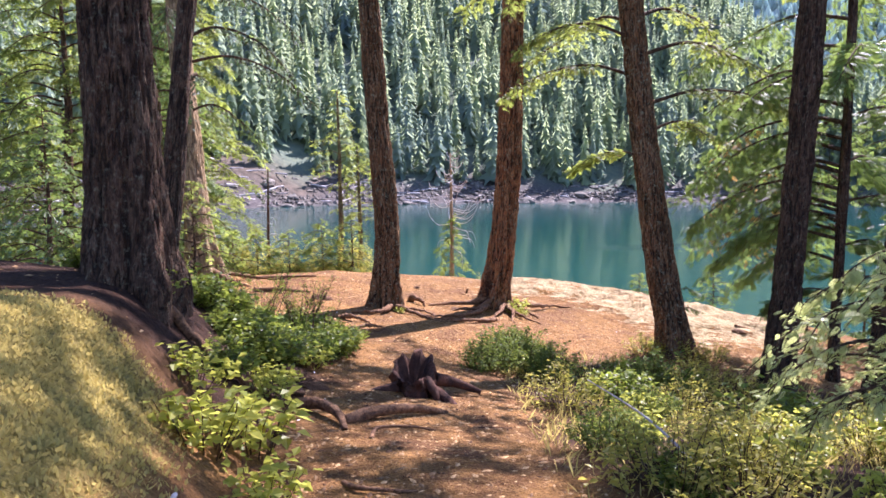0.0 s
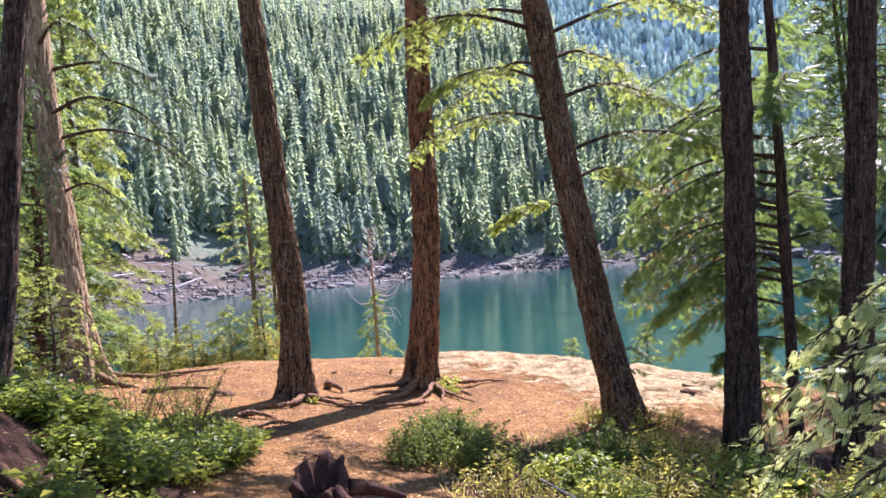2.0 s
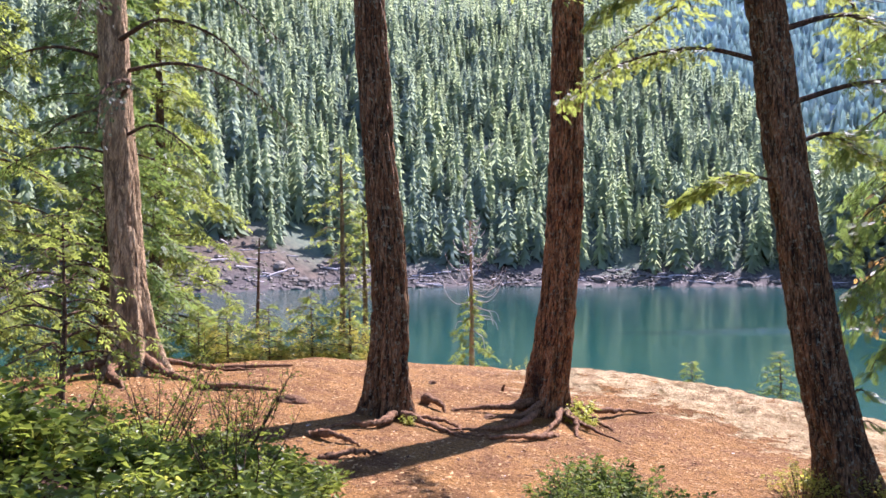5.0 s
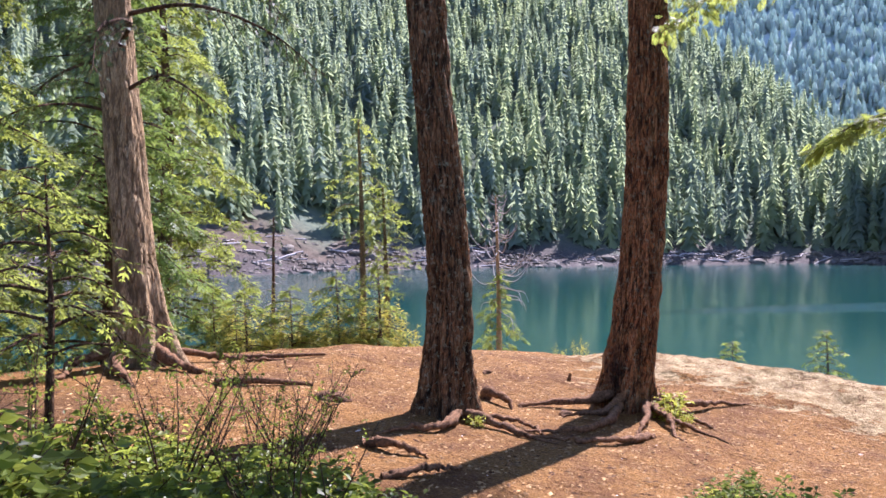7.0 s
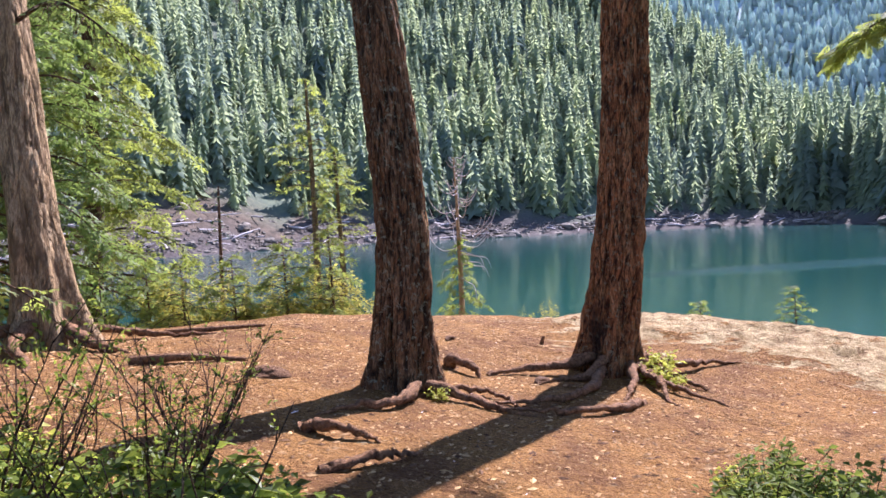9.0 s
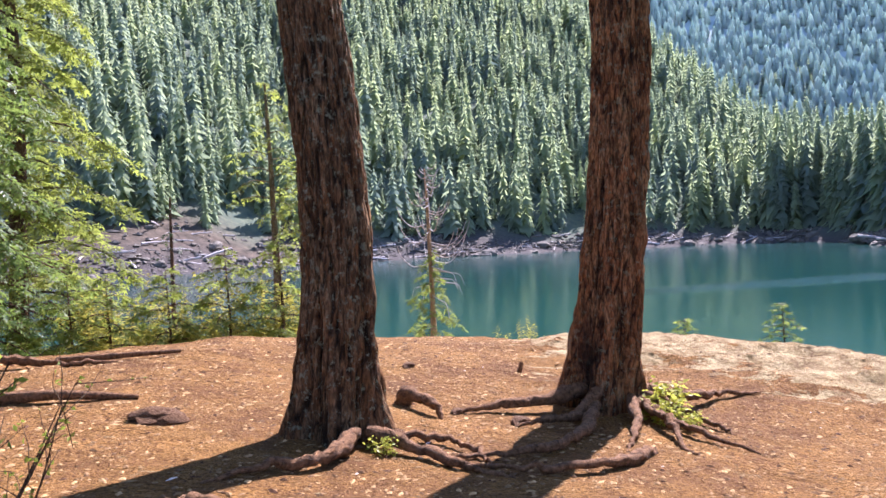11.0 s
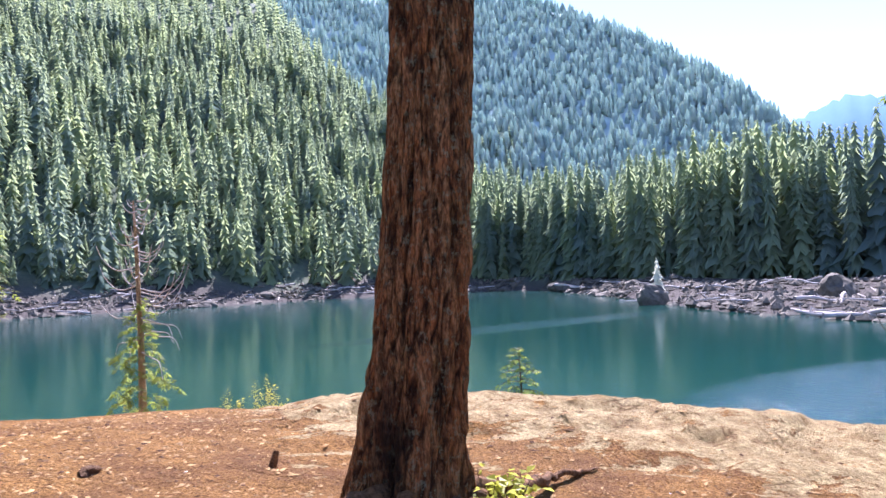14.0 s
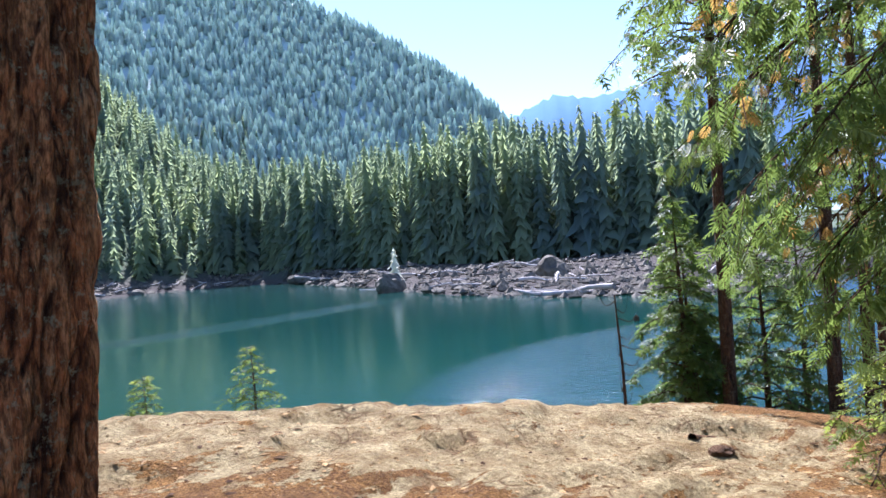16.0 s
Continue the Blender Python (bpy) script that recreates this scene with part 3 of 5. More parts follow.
def log_mesh(seed):
    g = np.random.default_rng(seed)
    p = curve([(-0.5, 0, 0), (-0.15, g.uniform(-0.02, 0.02), g.uniform(0, 0.03)), (0.2, g.uniform(-0.02, 0.02), 0), (0.5, 0, g.uniform(-0.02, 0.03))], 4)
    chunks = [tube(p, np.linspace(0.03, 0.012, len(p)), 7, 0.08)]
    for _ in range(4):
        q = p[g.integers(3, len(p))]
        chunks.append(tube((q, q + g.normal(0, 0.035, 3), q + g.normal(0, 0.07, 3)), (0.008, 0.005, 0.002), 5))
    return mesh("driftwood_log", *join(chunks), DRIFT)


LOGS = [log_mesh(k) for k in range(4)]


def shore_debris():
    g = np.random.default_rng(11)
    for k in range(210):
        az = g.uniform(-30, 62) if k < 150 else g.uniform(33, 62)
        rs, rt = np.interp(az, AZ, SHORE), np.interp(az, AZ, TREES)
        u = g.random() ** 2.2
        x, y = polar(az, rs - 0.5 + u * (rt - rs))
        s = g.uniform(0.35, 1.0) * g.choice((1, 1, 1.4, 2.0)) * rs / 190
        ob = solid("boulder", BOULDERS[k % 6], "grey boulder on the far lake shore", "boulder", group="boulders on the far shore")
        ob.matrix_basis = pose(x, y, gz(x, y) + 0.1 * s, 0, 0, g.uniform(0, 360)) @ Matrix.Diagonal((s * g.uniform(0.9, 1.6), s, s * g.uniform(0.7, 1.1), 1))
    for k in range(150):
        az = g.uniform(-30, 20) if k < 95 else g.uniform(20, 62)
        rs, rt = np.interp(az, AZ, SHORE), np.interp(az, AZ, TREES)
        x, y = polar(az, rs + 1 + g.random() ** 1.3 * 0.75 * (rt - rs))
        s = g.uniform(3.5, 10)
        ob = solid("driftwood_log", LOGS[k % 4], "bleached driftwood log stranded on the far shore", "log", group="driftwood on the far shore")
        ob.matrix_basis = pose(x, y, gz(x, y) + 0.35, g.uniform(-8, 8), g.uniform(-14, 14), g.uniform(0, 360)) @ Matrix.Diagonal((s, s * 1.15, s * 1.15, 1))


shore_debris()


def rubble():
    """Broken stone and wood too small to tell apart across the water."""
    g5 = np.random.default_rng(31)
    n = 9000
    az = g5.uniform(-34, 66, n)
    rs, rt = np.interp(az, AZ, SHORE), np.interp(az, AZ, TREES)
    x, y = polar(az, rs - 0.5 + g5.random(n) ** 1.2 * (rt - rs) * 0.95)
    keep = g5.random(n) > 0.8 * height(x, y)[6]
    x, y = x[keep], y[keep]
    n = len(x)
    z = ground_z(x, y)
    s = 0.15 + 0.85 * g5.random(n) ** 3
    long = np.where(g5.random(n) < 0.15, g5.uniform(3, 7, n), g5.uniform(0.8, 1.6, n))
    octa = np.array(((1, 0, 0), (0, 1, 0), (-1, 0, 0), (0, -1, 0), (0, 0, 0.8), (0, 0, -0.8)), float)
    tri = np.array(((0, 1, 4), (1, 2, 4), (2, 3, 4), (3, 0, 4), (1, 0, 5), (2, 1, 5), (3, 2, 5), (0, 3, 5)))
    o = octa[None] * g5.uniform(0.6, 1.4, (n, 6, 1))
    a = g5.uniform(0, 2 * np.pi, n)
    s = np.where(long > 2, s * 0.5, s)
    px, py = o[..., 0] * long[:, None], o[..., 1]
    v = np.stack((px * np.cos(a)[:, None] - py * np.sin(a)[:, None], px * np.sin(a)[:, None] + py * np.cos(a)[:, None], o[..., 2]), -1) * s[:, None, None]
    v += np.stack((x, y, z + s * 0.2), 1)[:, None]
    f = tri[None] + (np.arange(n) * 6)[:, None, None]
    solid("rubble", mesh("rubble", v.reshape(-1, 3), f.reshape(-1, 3), STONE, False), "broken grey stone and driftwood along the far shore", "rubble", kind="stuff")


rubble()


def lone_rock():
    x, y = polar(38.6, 136)
    me = boulder_mesh(31, 1.0)
    ob = solid("leaning_boulder", me, "large pale boulder leaning at the water's edge", "boulder", (x, y, WATER_Z + 0.9))
    ob.matrix_basis = pose(x, y, WATER_Z + 1.0, 0, 28, 20) @ Matrix.Diagonal((3.4, 2.2, 2.1, 1))
    x, y = polar(50.5, 128)
    ob = solid("square_boulder", boulder_mesh(12, 0.9), "big brown boulder among driftwood", "boulder")
    ob.matrix_basis = pose(x, y, gz(x, y) + 1.0, 0, 0, 30) @ Matrix.Diagonal((3.4, 2.6, 2.4, 1))
    x, y = polar(39.0, 139)
    v, f = ragged_conifer(13, 8, 77, 2.2)
    tree = thing("pale_tree", "small pale sunlit tree on the shore boulder", "tree", (x, y, WATER_Z + 2.4))
    part("crown", mesh("crown", v * 5.4, f, PALE, False, tint=np.ones(len(v))), tree)
    part("trunk", mesh("trunk", *tube(((0, 0, -1.2), (0, 0, 2.5)), (0.14, 0.05), 6), BARK_DARK), tree)
    x, y = polar(55.5, 62)
    buoy = thing("buoy", "small dark mooring buoy floating on the lake", "buoy", (x, y, WATER_Z))
    part("float_drum", mesh("drum", *tube(((0, 0, -0.3), (0, 0, -0.29), (0, 0, 0.25), (0, 0, 0.36), (0, 0, 0.42)), (0.02, 0.22, 0.22, 0.12, 0.01), 14), BARK_DARK), buoy)
    part("ring", mesh("ring", *tube(curve([(0.0, 0, 0.4), (0.08, 0, 0.5), (0, 0, 0.58), (-0.08, 0, 0.5), (0.0, 0, 0.4)], 5), 0.015, 5), DEADWOOD), buoy)


lone_rock()


# ---- trees on the bluff ----
def trunk_mesh(height, r0, r1, lean, flare, seed, mat, bend=(0.0, 0.0), lobes=5, furrow=0.06, sweep=((0, 10), (0, 0)), plate=14.0):
    """A trunk of bark plates from the origin up, leaning by (x, y) metres at 10 m of height; sweep bends it sideways by height."""
    rings = np.concatenate((np.arange(-0.35, 6.8, 0.055), np.arange(7.0, height, 0.5)))
    n = 112 if r0 > 0.2 else 56
    ang = np.linspace(0, 2 * np.pi, n, endpoint=False)
    v = np.empty((len(rings), n, 3))
    groove = np.zeros((len(rings), n))
    ph = seed * 1.37
    for i, z in enumerate(rings):
        u = max(z, 0) / height
        r = r0 + (r1 - r0) * u
        slide = sum(np.interp(z + o, *sweep) for o in (-0.5, -0.25, 0, 0.25, 0.5)) / 5
        cx = lean[0] * z / 10 + bend[0] * math.sin(z * 0.42 + seed) + slide
        cy = lean[1] * z / 10 + bend[1] * math.sin(z * 0.36 + seed * 2)
        f = flare * math.exp(-max(z, 0) / 0.42) + flare * 0.35 * math.exp(-max(z, 0) / 1.6)
        for j, a in enumerate(ang):
            c, s = math.cos(a), math.sin(a)
            rr = r + f * (0.55 + 0.45 * math.cos(lobes * a + ph))
            if z < 7.2:
                q = Vector((c * r0 * plate, s * r0 * plate, z * 1.9 + seed * 5))
                w = Vector((noise.noise(q * 1.3), noise.noise(q * 1.3 + Vector((7, 3, 1))), noise.noise(q * 0.9 + Vector((2, 9, 4))))) * 0.9
                d = noise.voronoi(q + w)[0]
                top = min((d[1] - d[0]) * 2.6, 1.0)
                rib = min(abs(noise.noise(q * 0.55 + Vector((0, 0, 3.0 * noise.noise(q * 0.2))))) * 3.4, 1.0)
                fine = noise.noise(q * 3.1)
                rr += furrow * (0.55 * top ** 0.6 + 0.5 * rib ** 0.7 - 0.85 + 0.22 * fine) + 0.03 * noise.noise(Vector((c * 1.5, s * 1.5, z * 0.6 + seed)))
                groove[i, j] = 1 - min(top * 1.9, 1.0) * min(rib * 2.2 + 0.25, 1.0)
            v[i, j] = cx + rr * c, cy + rr * s, z
    i, j = np.meshgrid(np.arange(len(rings) - 1), np.arange(n), indexing="ij")
    k = (j + 1) % n
    f = np.stack((i * n + j, i * n + k, (i + 1) * n + k, (i + 1) * n + j), -1).reshape(-1, 4)
    return mesh("trunk", v.reshape(-1, 3), f, mat, groove=groove.ravel())


def bough(length, droop, seed, leaves=170, size=0.07, flat=0.35, rise=0.15, spread=0.42, hang=0.25, bare=0.2, dense=13, ratio=0.32):
    """One bough along +x from the origin: (wood chunk, leaf chunk). Side twigs carry small leaf blades."""
    g = np.random.default_rng(seed)
    p = curve([(0, 0, 0), (length * 0.35, g.normal(0, 0.05) * length, rise * length * 0.5), (length * 0.7, g.normal(0, 0.08) * length, rise * length * 0.4 - droop * length * 0.35), (length, g.normal(0, 0.1) * length, -droop * length)], 6)
    wood = [tube(p, np.linspace(0.012 * length + 0.006, 0.003, len(p)), 5)]
    base, way = [], []
    twigs = max(6, int(length * dense))
    per = max(4, leaves // twigs)
    for t in range(twigs):
        u = bare + (1 - bare) * (t + g.random()) / twigs
        i = min(int(u * (len(p) - 1)), len(p) - 2)
        o, d = p[i], unit(p[i + 1] - p[i])
        side = (1 if t % 2 else -1)
        tl = length * min(spread, 5.0 / dense) * (1 - 0.6 * u) * g.uniform(0.35, 1.15)
        out = unit(d * 0.75 + np.array((-d[1], d[0], 0)) * side * g.uniform(0.35, 1.4) + np.array((0, 0, -hang * g.uniform(-0.3, 1.9))))
        end = o + out * tl + np.array((0, 0, -hang * tl * 0.5))
        wood.append(tube((o, (o + end) / 2 + (0, 0, 0.03 * tl), end), (0.006, 0.004, 0.002), 3))
        for q in range(per):
            w = (q + g.random()) / per
            b = o + (end - o) * w + g.normal(0, 0.022 * length, 3) * (1, 1, 0.6)
            base.append(b)
            sgn = 1 if q % 2 else -1
            way.append(unit(out * 0.8 + np.array((-out[1], out[0], 0)) * sgn * g.uniform(0.4, 1.0) + g.normal(0, flat, 3) * (0.6, 0.6, 1) + np.array((0, 0, -hang * 0.7))))
    base, way = np.array(base), np.array(way)
    up = np.tile((0.0, 0.0, 1.0), (len(base), 1)) + g.normal(0, 0.35, base.shape)
    L = size * g.uniform(0.7, 1.5, len(base))
    far = dense < 8
    keep = np.arange(0, len(base), 5 if far else 4)
    return join(wood), sprigs(base[keep], way[keep], up[keep], L[keep] * 2.1, ratio * (1.35 if far else 1.0), 3 if far else 5)


def turned(chunk, m):
    v, f = chunk
    a = np.array(m)
    return v @ a[:3, :3].T + a[:3, 3], f


def leaf_tint(n, seed, mean=0.45, spread=0.3):
    g = np.random.default_rng(seed)
    return np.repeat(np.clip(g.normal(mean, spread, n // 4), 0, 1), 4)


def crown_parts(z0, z1, reach, count, seed, leaves=110, size=0.16, droop=0.25, bottom=0.45):
    """Wood and leaves of a whole crown of boughs round a stem."""
    g = np.random.default_rng(seed)
    wood, leaf = [], []
    for k in range(count):
        u = k / max(count - 1, 1)
        z = z0 + (z1 - z0) * u
        ln = reach * (bottom + (1 - bottom) * min(1, u * 4)) * (1 - u) ** 0.7 * g.uniform(0.7, 1.15) + 0.12 * reach
        w, l = bough(ln, droop * g.uniform(0.6, 1.4), seed * 100 + k, int(leaves * (0.4 + ln / reach)), size, dense=6)
        m = pose(0, 0, z, 0, g.uniform(-8, 8), k * 137.5 + g.uniform(-20, 20))
        wood.append(turned(w, m))
        leaf.append(turned(l, m))
    return join(wood), join(leaf)


# one shared crown, always out of view, that only casts shade
W_, L_ = crown_parts(0, 11, 2.8, 36, 4, 70, 0.3)
HIGH_WOOD, HIGH_LEAF = mesh("branch_frame", *W_, BARK_DARK), mesh("crown", *L_, NEEDLE, False, tint=leaf_tint(len(L_[0]), 4))


def fir_tree(name, label, x, y, r, lean, mat, seed, flare=0.12, height=19.0, crown_z=8.5, bend=(0.03, 0.02), lobes=5, furrow=0.06, z=None, top=0.3, sweep=((0, 10), (0, 0)), plate=14.0):
    z = gz(x, y) if z is None else z
    tree = thing(name, label, "tree", (x, y, z))
    part("trunk", trunk_mesh(height, r, r * top, lean, flare, seed, mat, bend, lobes, furrow, sweep, plate), tree)
    at = pose(lean[0] * crown_z / 10, lean[1] * crown_z / 10, crown_z, math.degrees(-lean[1] / 10), math.degrees(lean[0] / 10), seed * 50)
    part("branch_frame", HIGH_WOOD, tree, "", at)
    part("crown", HIGH_LEAF, tree, "unseen dark green needle crown", at)
    return tree


# tree and crown heights are chosen by where the unseen crowns' shade falls
TREE_A = fir_tree("fir_tree", "thick furrowed fir trunk with lichen at its foot", -0.48, 16.15, 0.245, (-0.3, 0.1), BARK_FIR, 1, 0.15, 26.0, 15.0, sweep=((0, 0.7, 1.4, 2.0, 2.7, 3.9, 6.5, 12), (0.02, 0.06, 0.11, 0.10, 0.05, -0.02, -0.12, -0.3)))
TREE_B = fir_tree("fir_tree", "reddish fir trunk with charred base and exposed roots", 1.88, 17.75, 0.295, (0.82, 0.0), BARK_RED, 2, 0.13, 26.0, 15.0, sweep=((0, 0.6, 1.5, 2.5, 3.3, 4.4, 7, 14), (0, 0.03, 0.07, 0.07, 0.05, -0.02, -0.17, -0.5)))
TREE_C = fir_tree("fir_tree", "dark fir trunk leaning over the shrubs", 5.06, 14.9, 0.29, (-1.3, 0.3), BARK_FIR, 3, 0.15, sweep=((0, 0.5, 1.5, 3, 10), (0.16, 0.13, 0.03, 0, 0)))
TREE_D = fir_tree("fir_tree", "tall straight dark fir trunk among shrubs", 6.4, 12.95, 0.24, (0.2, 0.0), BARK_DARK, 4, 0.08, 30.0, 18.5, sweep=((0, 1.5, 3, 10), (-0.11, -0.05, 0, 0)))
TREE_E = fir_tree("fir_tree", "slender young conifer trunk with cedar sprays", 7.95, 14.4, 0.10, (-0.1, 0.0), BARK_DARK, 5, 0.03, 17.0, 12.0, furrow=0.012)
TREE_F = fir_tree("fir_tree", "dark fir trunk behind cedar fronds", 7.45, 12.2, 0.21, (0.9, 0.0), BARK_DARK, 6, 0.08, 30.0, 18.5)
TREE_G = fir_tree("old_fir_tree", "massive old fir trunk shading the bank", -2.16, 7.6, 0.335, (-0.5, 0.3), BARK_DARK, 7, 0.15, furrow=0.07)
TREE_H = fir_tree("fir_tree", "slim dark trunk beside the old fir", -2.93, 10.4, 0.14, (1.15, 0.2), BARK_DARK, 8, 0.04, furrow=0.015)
TREE_I = fir_tree("cedar_tree", "pale stringy-barked cedar trunk with spreading roots", -4.85, 18.4, 0.30, (-0.7, 0.0), BARK_CEDAR, 9, 0.26, bend=(0.07, 0.03), lobes=6, furrow=0.03, plate=9.0)


def root(tree, points, r, tip=0.012, label=""):
    """A root lying half in the earth; points are x, y and height over the ground."""
    p = curve([(x, y, gz(x, y) + h) for x, y, h in points], 9)
    p = p - np.array(tree.matrix_basis.translation)
    g = np.random.default_rng(int(abs(points[0][0] * 100 + points[-1][1] * 37)))
    k = len(p)
    rr = np.linspace(r, tip, k) * (1 + 0.14 * np.sin(np.linspace(0, 17, k) + g.uniform(0, 6)))
    p[1:-1] += g.normal(0, 0.010, (k - 2, 3))
    part("root", mesh("root", *tube(p, rr * 0.8, 12, 0.10), ROOTWOOD), tree, label)


for pts, r in (
    (((1.75, 17.6, 0.2), (1.35, 17.4, 0.12), (0.85, 17.25, 0.06), (0.45, 17.15, 0.0)), 0.10),
    (((2.2, 17.55, 0.2), (2.7, 17.75, 0.14), (3.2, 18.1, 0.06), (3.75, 18.35, 0.02)), 0.085),
    (((2.25, 17.5, 0.15), (2.5, 17.3, 0.10), (2.7, 17.1, 0.05), (2.85, 16.9, 0.0)), 0.07),
    (((2.2, 17.4, 0.15), (2.3, 17.0, 0.08), (2.55, 16.6, 0.05), (2.9, 16.35, 0.0)), 0.055),
    (((2.1, 17.4, 0.15), (2.0, 16.9, 0.10), (1.85, 16.5, 0.03), (1.7, 16.2, -0.02)), 0.07),
    (((2.15, 17.35, 0.12), (2.25, 16.8, 0.10), (2.2, 16.4, 0.02), (2.25, 16.1, -0.02)), 0.05),
    (((1.8, 17.4, 0.2), (1.5, 17.0, 0.08), (1.2, 16.75, 0.08), (0.95, 16.75, 0.0)), 0.07),
    (((1.75, 17.3, 0.1), (1.4, 16.4, 0.06), (0.9, 15.9, 0.06), (0.35, 15.75, 0.0)), 0.075),
    (((1.9, 16.2, 0.0), (1.5, 15.75, 0.06), (0.9, 15.55, 0.05), (0.3, 15.6, 0.01)), 0.06),
):
    root(TREE_B, pts, r)
for pts, r in (
    (((0.02, 17.4, -0.06), (0.08, 17.3, 0.11), (0.30, 17.05, 0.10), (0.38, 16.88, -0.08)), 0.115),
    (((-0.2, 15.9, 0.1), (0.15, 15.7, 0.06), (0.45, 15.5, 0.03), (0.75, 15.45, 0.0)), 0.07),
    (((-0.3, 15.85, 0.1), (-0.45, 15.4, 0.07), (-0.8, 15.2, 0.04), (-1.1, 14.9, 0.0)), 0.075),
    (((-0.15, 16.0, 0.06), (0.3, 16.1, 0.05), (0.55, 15.85, 0.05), (0.62, 15.55, 0.0)), 0.04),
    (((-1.15, 14.5, 0.0), (-0.95, 14.42, 0.08), (-0.7, 14.35, 0.05), (-0.55, 14.3, 0.0)), 0.07),
    (((-0.9, 13.6, 0.0), (-0.6, 13.75, 0.06), (-0.4, 13.95, 0.05), (-0.25, 14.1, 0.0)), 0.05),
):
    root(TREE_A, pts, r)
for pts, r in (
    (((-3.95, 16.35, 0.3), (-3.5, 16.0, 0.12), (-3.1, 15.75, 0.05), (-2.7, 15.6, 0.0)), 0.13),
    (((-4.2, 16.25, 0.3), (-4.1, 15.6, 0.12), (-3.7, 15.1, 0.04), (-3.5, 14.7, 0.0)), 0.12),
    (((-4.3, 16.3, 0.25), (-4.7, 15.7, 0.15), (-4.6, 15.2, 0.05), (-4.9, 14.8, 0.0)), 0.10),
    (((-3.8, 16.5, 0.2), (-3.2, 16.7, 0.10), (-2.6, 16.6, 0.04), (-2.0, 16.7, 0.0)), 0.08),
):
    root(TREE_I, [(x - 0.75, y + 1.9, h) for x, y, h in pts], r)
root(TREE_G, ((-1.85, 7.5, 0.12), (-1.4, 7.7, 0.05), (-1.0, 7.9, 0.03), (-0.75, 8.2, -0.02)), 0.06)


def limb(tree, start, turn, length, droop, seed, mat, leaves, size, hang=0.3, rise=0.15, name="branch", label="", bare=0.2, wood=None, tilt=0.0, dense=17, ratio=0.36):
    """A leafy branch on a tree; start is in the tree's own metres."""
    w, l = bough(length, droop, seed, leaves, size, hang=hang, rise=rise, bare=bare, dense=dense, ratio=ratio)
    at = pose(*start, 0, tilt, turn)
    b = part(name, mesh("branch", *w, wood or BARK_DARK), tree, "", at)
    part("foliage", mesh("foliage", *l, mat, False, tint=leaf_tint(len(l[0]), seed)), b, label)


# drooping boughs of the cedar, sunlit sprays of the leaning fir, cedar fronds of the slender tree
for k, (z, a, ln) in enumerate(((3.9, -30, 2.4), (4.5, -60, 2.9), (5.0, 5, 3.1), (5.5, -25, 3.4), (5.9, -75, 2.6), (6.4, -10, 3.0), (6.9, -45, 3.2), (4.3, 150, 2.4), (5.2, 190, 2.6), (3.6, 210, 2.0), (6.2, 120, 2.8))):
    limb(TREE_I, (-0.08 * z, 0, z), a, ln, 0.32, 300 + k, NEEDLE if k % 3 else CEDAR_LEAF, 700, 0.05, 0.55, 0.12, label="drooping green sprays", bare=0.3)
# the fir's last, mostly unseen limbs and its dense leaves are added to shade the path
for k, (z, a, ln) in enumerate(((4.2, 25, 2.4), (4.7, -15, 2.8), (5.2, 165, 2.6), (5.6, 10, 3.0), (5.9, 200, 2.4), (6.3, 40, 3.2), (6.7, -35, 3.0), (7.1, 150, 2.8), (7.4, 0, 3.3), (3.7, 185, 1.5), (6.8, 180, 3.2), (7.6, 215, 3.4), (8.3, 190, 3.5), (8.0, 240, 3.2), (8.8, 165, 3.4), (6.2, 120, 3.0))):
    limb(TREE_C, (-0.13 * z, 0.03 * z, z), a, ln, 0.14, 340 + k, NEEDLE_LIT, 1300, 0.06, 0.3, 0.2, label="sunlit yellow-green sprays, some added unseen for shade", bare=0.28)
for k, (z, a, ln) in enumerate(((2.2, 118, 2.3), (2.6, 135, 2.6), (2.9, 100, 2.9), (3.2, 125, 3.0), (3.5, 145, 2.8), (3.8, 110, 3.2), (4.2, 130, 3.2), (4.6, 95, 3.2), (5.0, 120, 3.3), (5.5, 140, 3.0), (2.7, 75, 2.2), (3.6, 80, 2.6), (3.0, 170, 2.0), (4.4, 165, 2.4), (2.5, 20, 1.6), (3.3, 330, 1.8), (4.0, 40, 2.0), (4.8, 290, 2.0), (5.4, 200, 2.4), (6.0, 110, 3.0), (6.5, 150, 2.8), (7.0, 60, 2.6), (5.8, 250, 2.2), (1.6, 140, 1.3), (1.9, 60, 1.4))):
    limb(TREE_E, (0, 0, z), a, ln, 0.30, 380 + k, CEDAR_LEAF, 1500, 0.085, 0.45, 0.12, label="hanging cedar sprays", bare=0.12, dense=12, ratio=0.3)
OLD_CEDAR = leaf_material("faded_sprays", (0.36, 0.20, 0.05), (0.52, 0.32, 0.08), (0.5, 0.33, 0.09), 0.5, 0.5)
for k, (z, a, ln) in enumerate(((3.1, 122, 2.6), (3.9, 116, 2.9), (4.7, 126, 3.0), (2.75, 108, 2.4))):
    limb(TREE_E, (0, 0, z), a, ln, 0.3, 440 + k, OLD_CEDAR, 190, 0.07, 0.5, 0.1, label="faded orange-brown sprays", bare=0.5, dense=9, ratio=0.4)
for k, (z, a, ln) in enumerate(((1.25, 50, 0.55), (0.9, 20, 0.4))):
    limb(TREE_C, (-0.13 * z + 0.28, -0.1, z), a, ln, 0.2, 420 + k, CEDAR_LEAF, 60, 0.07)


